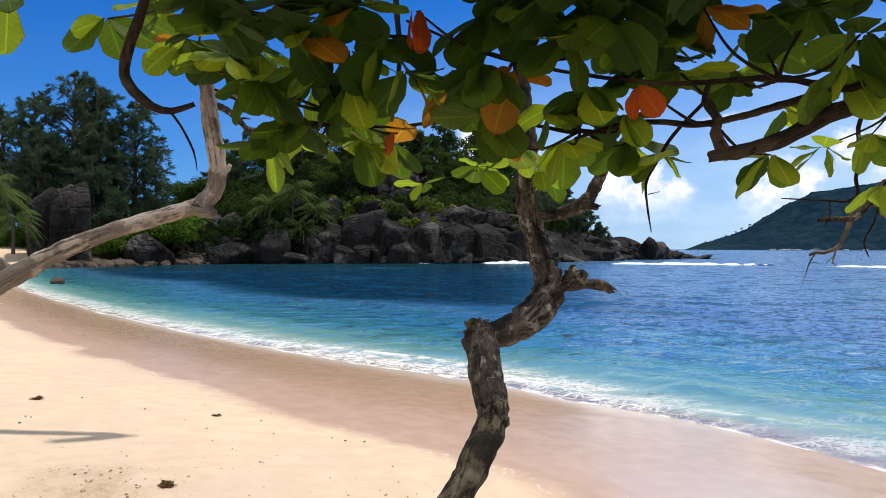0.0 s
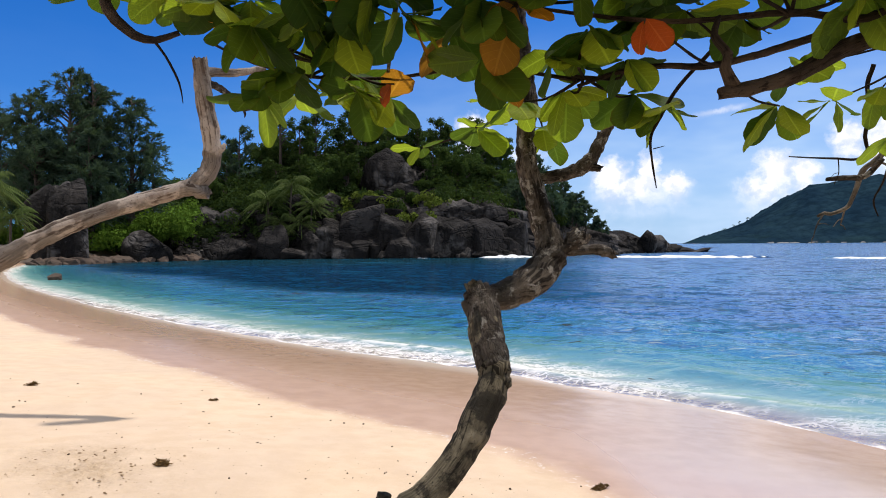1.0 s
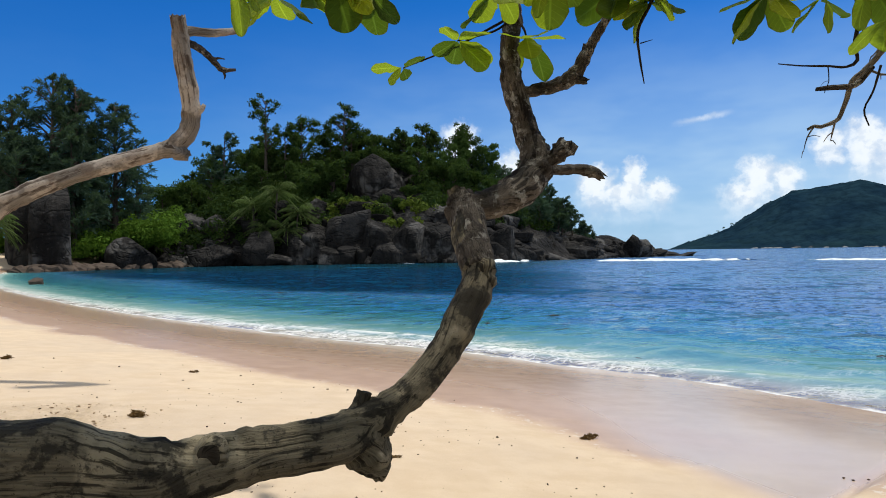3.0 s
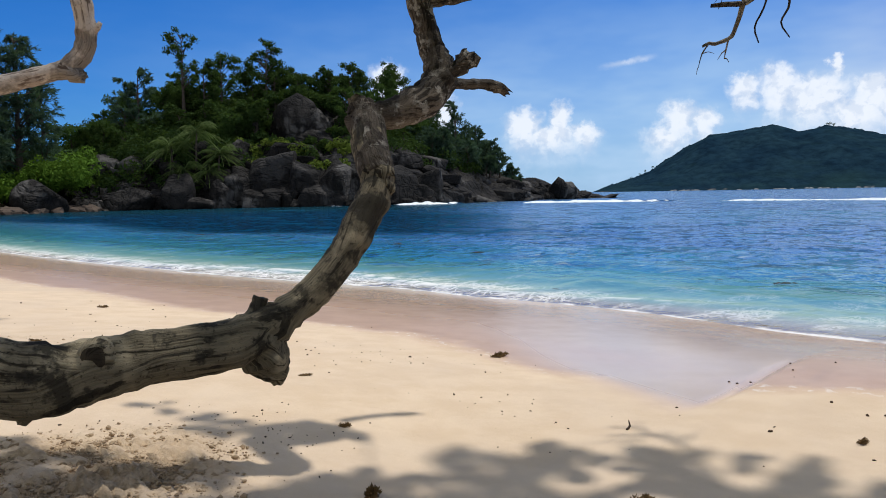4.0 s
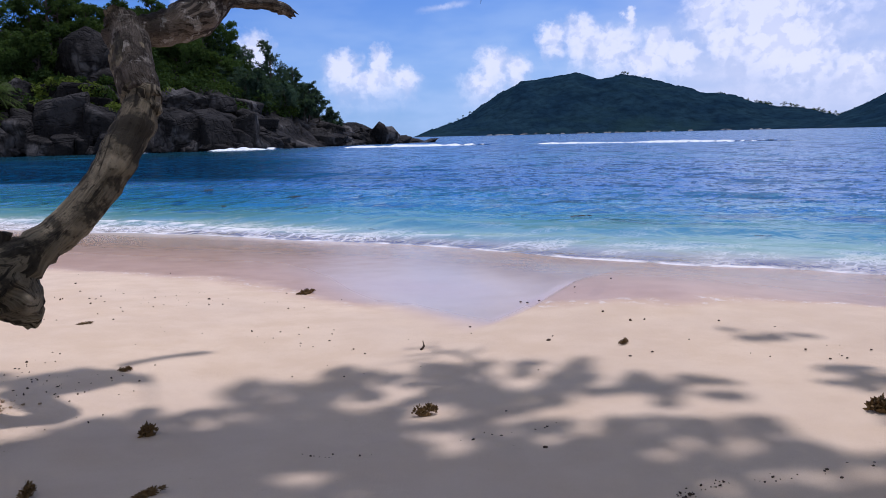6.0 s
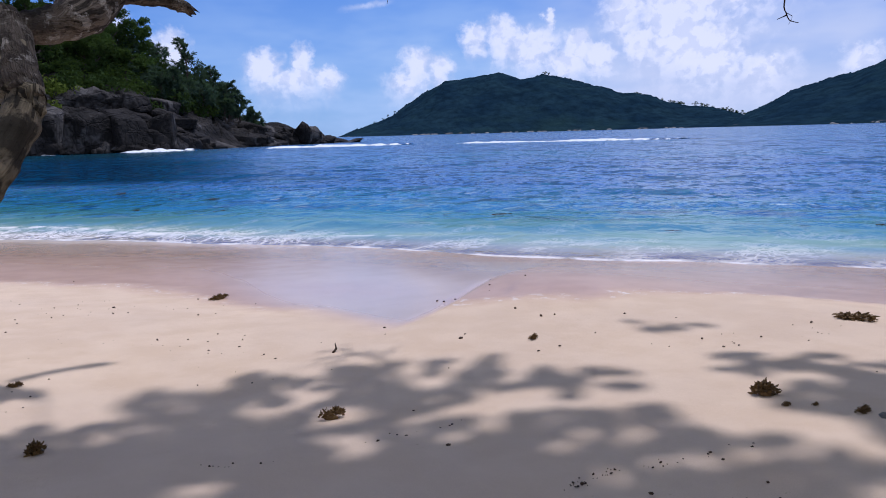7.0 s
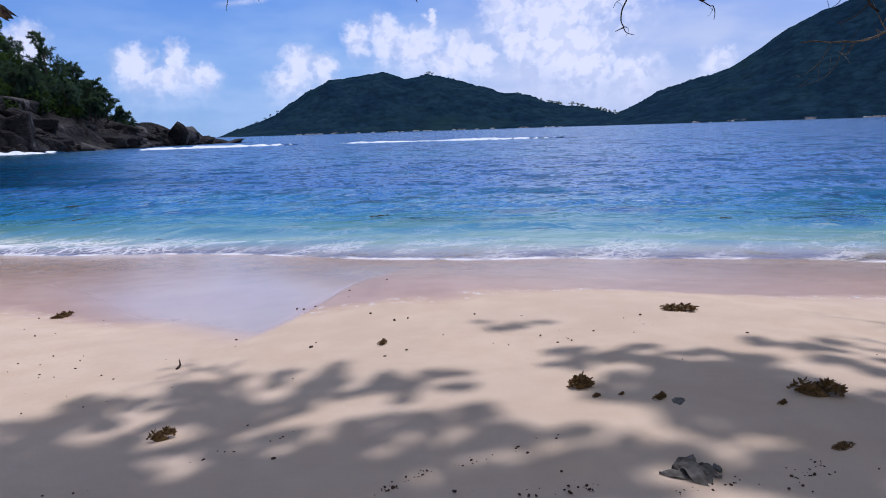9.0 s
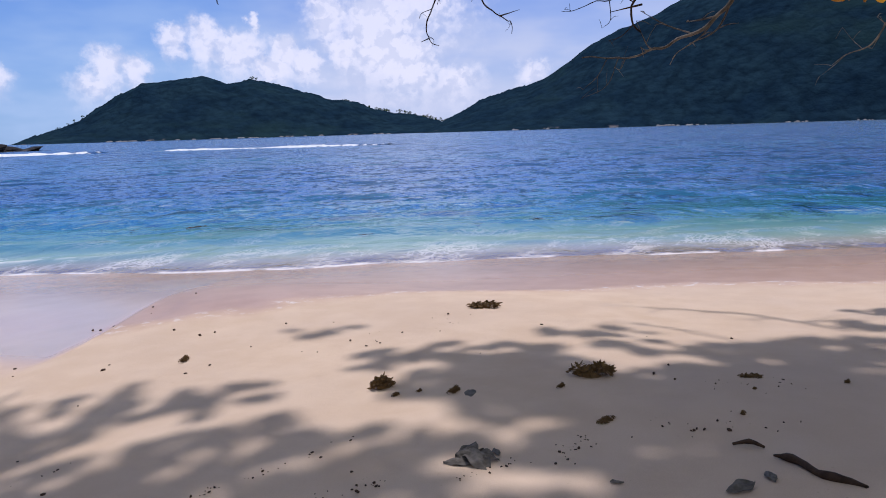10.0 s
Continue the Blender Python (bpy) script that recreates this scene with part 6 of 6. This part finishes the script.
def build_shade():
    """The rest of the crown, above and beside the walk; mostly unseen, added for shade."""
    rng = np.random.default_rng(3)
    base_v = np.array([v.co[:] for v in LEAVES[0][0].vertices])
    keep_rows = base_v.reshape(13, 7, 3)[::2, ::3].reshape(-1, 3)
    faces0 = grid_faces(7, 3)
    keep_u = np.tile([-1.0, 0.0, 1.0], 7)
    keep_v = np.repeat(np.linspace(0, 1, 7), 3)
    reach = 1 / math.tan(radians(SUN_EL))
    sx, sy = math.sin(radians(SUN_AZ)) * reach, math.cos(radians(SUN_AZ)) * reach
    leaves = []
    tufts = 0
    while tufts < 190:      # the thick of the crown over the path
        x, y, z = rng.uniform(-1.1, 2.2), rng.uniform(1.4, 3.0), rng.uniform(2.6, 3.4)
        if z < 2.03 + y * 0.17 + 0.12 * rng.random() or x < -0.45 * y or (x > 0.36 * y and rng.random() < 0.85):
            continue
        if y - (z - 0.58) * sy > (2.0 if x - (z - 0.58) * sx > -0.15 else 1.6):
            continue
        tufts += 1
        leaves += [(x, y, z, rng.uniform(-50, 15))] * 8
    for _ in range(190):      # unseen tufts round the trunk, added to block sky light
        x, y, z = rng.uniform(1.5, 4.4), rng.uniform(-2.4, 0.5), rng.uniform(2.3, 3.6)
        leaves += [(x, y, z, rng.uniform(-50, 15))] * 8
    for _ in range(300):      # unseen boughs that hang behind the walk, added to block sky light
        x, y = rng.uniform(-3.6, 4.2), rng.uniform(-3.0, -1.0)
        leaves += [(x, y, rng.uniform(1.0, 3.6), rng.uniform(-50, 15))] * 8
    # flat sprays of unseen leaves, set sunward of each shadow patch to cast it
    turn = radians(-43)
    thin = [(1.55, 0.55, 0.45, 0.2), (1.75, 0.3, 0.3, 0.2), (1.2, 0.75, 0.3, 0.15), (1.75, 0.75, 0.2, 0.12)]
    for gx, gy, rx, ry in SHADED_PATH + SHADED_CORNER + thin:
        for u in np.arange(-rx, rx + 0.01, 0.066):
            for v in np.arange(-ry, ry + 0.01, 0.066):
                a, b = u + rng.normal(0, 0.025), v + rng.normal(0, 0.025)
                if (a / (rx + 0.02)) ** 2 + (b / (ry + 0.02)) ** 2 > 1.05 or rng.random() < (0.6 if (gx, gy, rx, ry) in thin else 0.05):
                    continue
                px, py = gx + a * math.cos(turn) - b * math.sin(turn), gy + a * math.sin(turn) + b * math.cos(turn)
                for z in np.arange(2.75, 4.8, 0.1) + rng.uniform(0, 0.25):
                    x, y = px + (z - 0.58) * sx, py + (z - 0.58) * sy
                    if z > (2.14 + 0.39 * y if x < 0.78 * y else 2.7):
                        leaves.append((x, y, z, rng.uniform(-25, 15)))
                        break
    vs, fs, base = [], [], 0
    for x, y, z, dip in leaves:
        s = rng.uniform(0.12, 0.18)
        m = pose(x, y, z, 0, 0, rng.uniform(0, 360)) @ pose(0, 0, 0, dip, rng.uniform(-30, 30), 0)
        vs.append((keep_rows * s) @ np.array(m.to_3x3()).T + np.array([x, y, z]))
        fs.append(faces0 + base)
        base += len(keep_rows)
    me = mesh_from("foliage", np.concatenate(vs), np.concatenate(fs), LEAF_GREEN, True, {"leaf_u": np.tile(keep_u, len(vs)), "leaf_v": np.tile(keep_v, len(vs))})
    ob = child("foliage", me, almond, None, "dense broad green leaves")
    ob["kind"] = "stuff"


build_shade()


# ---- things on the sand ----
def weed_mesh(seed, flat=0.5, blades=70):
    """Tangled strands with small curled leaflets over a low dome."""
    rng = np.random.default_rng(seed)
    verts, faces = [], []
    lumps = [(rng.uniform(-0.55, 0.55), rng.uniform(-0.4, 0.4), rng.uniform(0.25, 0.45), rng.uniform(0.5, 1.0)) for _ in range(6)]
    for k in range(blades):
        lx, ly, lr, lh = lumps[rng.integers(6)]
        a, r = rng.uniform(0, 2 * math.pi), math.sqrt(rng.random())
        p = np.array([lx + math.cos(a) * r * lr, ly + math.sin(a) * r * lr * 0.8, 0.03 + flat * 0.6 * lh * math.sqrt(max(0.0, 1 - r * r)) * rng.uniform(0.4, 1.0)])
        d = np.array([math.cos(a) * r, math.sin(a) * r, 0.5]) + rng.normal(0, 0.6, 3)
        d[2] = abs(d[2]) * flat if r < 0.7 else d[2] * flat * 0.5
        d /= np.linalg.norm(d)
        w = np.cross(d, rng.normal(0, 1, 3))
        w /= np.linalg.norm(w)
        s, b = rng.uniform(0.10, 0.26) * (1.8 if k % 29 == 0 else 1.0), len(verts)
        n = np.cross(d, w)
        bend = rng.uniform(-0.5, 0.5)
        for t, h in [(0, 0.02), (0.3, 0.055), (0.65, 0.05), (1.0, 0.008)]:
            c = p + d * s * t + n * bend * s * t * t
            c[2] = max(c[2], 0.012)
            verts += [c - w * h, c + w * h + n * 0.02]
        faces += [(b + 2 * i, b + 2 * i + 1, b + 2 * i + 3, b + 2 * i + 2) for i in range(3)]
    return verts, faces


def mound(seed, material_):
    me = boulder_mesh("tangle", seed, material_, 14, 2, 8.0)
    return me


WEED_SETS = []
for k in range(5):
    v, f = weed_mesh(500 + k, 0.85 if k < 3 else 0.4, 330)
    WEED_SETS.append((mesh_from("frond", v, f, WEED, False), mound(520 + k, WEED)))


def seaweed(x, y, size, kind, tall=0.55, turn=0.0):
    root = tagged(new("seaweed_clump"), "dried brown seaweed clump lying on the sand", "seaweed", "seaweed on the beach")
    z = float(ground_z(x, y))
    root.matrix_basis = pose(x, y, z, 0, 0, turn)
    blades, core = WEED_SETS[kind]
    child("frond", blades, root, Matrix.Diagonal((size, size * 0.8, size * tall * 1.3, 1)))
    child("tangle", core, root, Matrix.Diagonal((size * 0.5, size * 0.36, size * tall * 0.26, 1)))
    return root


for x, y, size, kind, tall, turn in [(-1.629, 4.15, 0.085, 0, 0.6, 20), (-2.066, 6.546, 0.055, 1, 0.5, 0), (-3.80, 6.65, 0.075, 2, 0.6, 40), (1.016, 4.298, 0.078, 4, 0.75, 10), (0.112, 2.027, 0.046, 0, 0.9, 60), (0.852, 1.888, 0.046, 1, 0.8, 0),
                                     (1.845, 2.251, 0.036, 2, 0.7, 30), (0.033, 2.699, 0.028, 1, 0.8, 0), (-0.159, 3.525, 0.045, 3, 0.3, 20), (-0.12, 1.65, 0.034, 2, 1.0, 80), (0.11, 1.57, 0.042, 4, 0.5, 0), (3.167, 1.732, 0.105, 3, 0.5, -40), (1.909, 1.24, 0.072, 0, 0.65, 0)]:
    seaweed(x, y, size, kind, tall, turn)
for x, y, size, kind, tall, turn in [(2.278, 0.721, 0.085, 1, 0.6, -50), (2.128, 0.744, 0.022, 2, 0.8, 0), (1.942, 0.998, 0.035, 2, 0.7, 10), (2.56, 0.33, 0.045, 3, 0.55, -50), (1.95, 0.52, 0.034, 4, 0.45, -40), (1.85, 1.14, 0.018, 1, 0.8, 0), (1.91, 1.10, 0.014, 2, 0.9, 0), (2.43, 0.28, 0.012, 0, 0.9, 0), (2.18, 0.25, 0.014, 1, 0.9, 0), (2.66, 0.08, 0.018, 2, 0.8, 0)]:
    seaweed(x, y, size, kind, tall, turn)


FLOAT = [mesh_from("floating_seaweed", *weed_mesh(540 + k, 0.12, 60), BITS, False) for k in range(3)]
for k, (x, y, size) in enumerate([(6.24, 9.0, 0.20), (2.76, 12.88, 0.16), (1.51, 14.2, 0.16), (3.02, 9.3, 0.08), (-4.86, 26.6, 0.4), (5.64, 9.61, 0.09), (5.2, 8.4, 0.10), (7.7, 6.2, 0.10), (6.9, 6.1, 0.09), (9.2, 4.84, 0.12), (4.14, 8.9, 0.09), (1.65, 19.1, 0.34), (3.2, 15.5, 0.26), (-1.0, 17.0, 0.2), (-7.5, 24.0, 0.3)]):
    ob = new("floating_seaweed", FLOAT[k % 3])
    ob.matrix_basis = pose(x, y, 0.045, 0, 0, 40 * k) @ Matrix.Diagonal((size * 1.4, size * 0.7, size * 0.3, 1))
    tagged(ob, "dark loose seaweed floating on the water", "seaweed", "seaweed in the sea")


def dead_leaf(x, y, size, turn, tall, seed, label):
    """A dry leaf lying on the sand: broad blade, arched along its rib, edges sagging, tip curled."""
    rng = random.Random(seed)
    rows, cols = 17, 11
    ph = [rng.uniform(0, 6) for _ in range(4)]
    verts = []
    for i in range(rows):
        t = i / (rows - 1)
        w = 0.25 * math.sin(math.pi * (0.05 + 0.93 * t) ** 1.25) ** 0.75
        for j in range(cols):
            s = j / (cols - 1) * 2 - 1
            arch = 0.17 * math.sin(math.pi * t) * (1 - 0.75 * s * s)
            fold = 0.09 * math.sin(3.2 * s + 4.5 * t + ph[0]) + 0.07 * math.sin(9 * t - 5 * s + ph[1])
            rise = 0.06 + arch + fold * (0.3 + abs(s)) + 0.16 * max(0.0, t - 0.75) * math.sin(ph[2]) * 4
            verts.append((s * w * (1 + 0.05 * math.sin(17 * t + ph[3])), t - 0.5, max(0.012, rise) * tall))
    ob = new("dead_leaf", mesh_from("dead_leaf", verts, grid_faces(rows, cols), GREY_LEAF, True))
    ob.matrix_basis = pose(x, y, float(ground_z(x, y)) + 0.002, 0, 0, turn) @ Matrix.Diagonal((size * 0.95, size * 0.95, size * 0.5, 1))
    return tagged(ob, label, "leaf", "dead leaves on the sand")


for x, y, size, turn, tall, seed in [(1.612, 0.706, 0.088, 100, 1.0, 601), (1.576, 0.664, 0.110, 158, 1.1, 602), (1.552, 0.688, 0.080, 215, 0.8, 603), (1.592, 0.690, 0.076, 62, 1.6, 609), (1.600, 0.655, 0.075, 10, 1.4, 610), (1.945, 0.935, 0.075, -50, 0.6, 604), (1.638, 0.648, 0.04, -40, 0.9, 607), (1.745, 0.150, 0.075, -120, 0.8, 605), (1.830, 0.112, 0.05, -60, 0.7, 606), (1.64, 0.36, 0.03, 30, 0.9, 608)]:
    dead_leaf(x, y, size, turn, tall, seed, "curled dead grey leaf lying on shaded sand")


def stick(points, radii, seed, label):
    pts = [(px, py, float(ground_z(px, py)) + h) for px, py, h in points]
    return tagged(new("driftwood_stick", tube("driftwood_stick", pts, radii, BITS, 8, 0.012, 0.35, seed, 0.01)), label, "stick")


stick([(1.940, 0.130, 0.004), (1.932, 0.095, 0.008), (1.915, 0.066, 0.006), (1.892, 0.040, 0.004), (1.882, 0.008, 0.006), (1.884, -0.022, 0.003), (1.876, -0.052, 0.002)], [0.003, 0.010, 0.007, 0.0085, 0.011, 0.007, 0.003], 71, "dark rotted stick half sunk in sand")
stick([(1.960, 0.220, 0.004), (1.980, 0.190, 0.01), (1.980, 0.160, 0.004)], [0.003, 0.006, 0.003], 72, "short dark twig on the sand")
stick([(1.12, 2.60, 0.003), (1.141, 2.62, 0.010), (1.145, 2.64, 0.03)], [0.004, 0.005, 0.002], 73, "small forked twig standing in sand")


def build_debris():
    rng = np.random.default_rng(8)
    spots = []
    drifts = [((1.05, 1.08), (1.18, 1.10), 22, 0.008), ((1.18, 1.10), (1.39, 1.04), 14, 0.012), ((1.39, 1.04), (1.56, 1.02), 12, 0.012), ((1.24, 0.87), (1.41, 0.77), 20, 0.016), ((1.46, 0.68), (1.66, 0.57), 18, 0.018), ((1.68, 0.51), (1.83, 0.51), 26, 0.02),
              ((0.45, 1.69), (0.62, 1.63), 9, 0.012), ((0.79, 1.61), (1.19, 1.60), 14, 0.02), ((0.34, 3.24), (0.95, 2.5), 30, 0.12)]
    drifts += [((1.93, 0.43), (2.20, 0.13), 22, 0.03), ((2.38, 0.40), (2.6, 0.2), 18, 0.05), ((-0.9, 4.4), (0.9, 4.2), 60, 0.25), ((-2.6, 5.4), (-0.6, 3.9), 60, 0.5), ((-0.9, 1.95), (-0.25, 2.6), 240, 0.2), ((-0.6, 2.9), (0.0, 2.5), 60, 0.08), ((2.0, 1.9), (3.2, 1.5), 16, 0.06)]
    for (ax, ay), (bx, by), n, w in drifts:
        for _ in range(n):
            t = rng.random()
            spots.append((ax + (bx - ax) * t + rng.normal(0, w), ay + (by - ay) * t + rng.normal(0, w), 0.0011 + 0.0026 * rng.random() ** 2))
    for _ in range(240):
        spots.append((rng.uniform(-4.5, 3.2), rng.uniform(0.3, 7.5), rng.uniform(0.0015, 0.005)))
    bm = bmesh.new()
    bmesh.ops.create_icosphere(bm, subdivisions=1, radius=1.0)
    d = np.array([v.co[:] for v in bm.verts])
    f0 = np.array([[v.index for v in f.verts] for f in bm.faces])
    bm.free()
    vs, fs, base = [], [], 0
    for x, y, s in spots:
        z = float(ground_z(x, y))
        if z < 0.36:
            continue
        s = s * (1.0 + 0.12 * math.hypot(x, y))
        v = d * (1 + rng.uniform(-0.35, 0.35, (len(d), 1))) * s * rng.uniform(0.6, 1.5, 3) * np.array([1, 1, 0.7])
        vs.append(v + np.array([x, y, z + s * 0.35]))
        fs.append(f0 + base)
        base += len(d)
    ob = new("beach_debris", mesh_from("beach_debris", np.concatenate(vs), np.concatenate(fs), BITS, False))
    return tagged(ob, "scattered dark seed and weed crumbs on sand", "debris", kind="stuff")


def build_clods():
    rng = np.random.default_rng(15)
    bm = bmesh.new()
    bmesh.ops.create_icosphere(bm, subdivisions=1, radius=1.0)
    d = np.array([v.co[:] for v in bm.verts])
    f0 = np.array([[v.index for v in f.verts] for f in bm.faces])
    bm.free()
    vs, fs, hs, base = [], [], [], 0
    made = 0
    while made < 6400:
        x, y = (rng.normal(-0.66, 0.26), rng.normal(2.2, 0.27)) if made < 5600 else ((rng.normal(-1.5, 0.4), rng.normal(3.2, 0.3)) if made % 2 else (rng.normal(-2.0, 0.45), rng.normal(4.1, 0.45)))
        if float(ruggedness(x, y)) < rng.uniform(0.03, 0.75):
            continue
        made += 1
        k = made
        s = 0.0013 + 0.0070 * rng.random() ** 4
        lump = 1 + 1.7 * fbm(d[:, 0] * 2 + k, d[:, 1] * 2 + d[:, 2], 3, k)
        v = d * lump[:, None] * s * np.array([rng.uniform(0.8, 1.6), rng.uniform(0.8, 1.3), rng.uniform(0.5, 0.9)])
        z = float(ground_z(x, y)) + 0.004
        vs.append(v + np.array([x, y, z]))
        fs.append(f0 + base)
        hs += [0.7] * len(d)
        base += len(d)
    ob = new("sand_clods", mesh_from("sand_clods", np.concatenate(vs), np.concatenate(fs), SAND, True, {"height": hs, "rugged": [0.85] * len(hs), "film": [0.0] * len(hs)}))
    return tagged(ob, "lumpy clods of churned brown sand", "sand", kind="stuff")


build_debris()
build_clods()
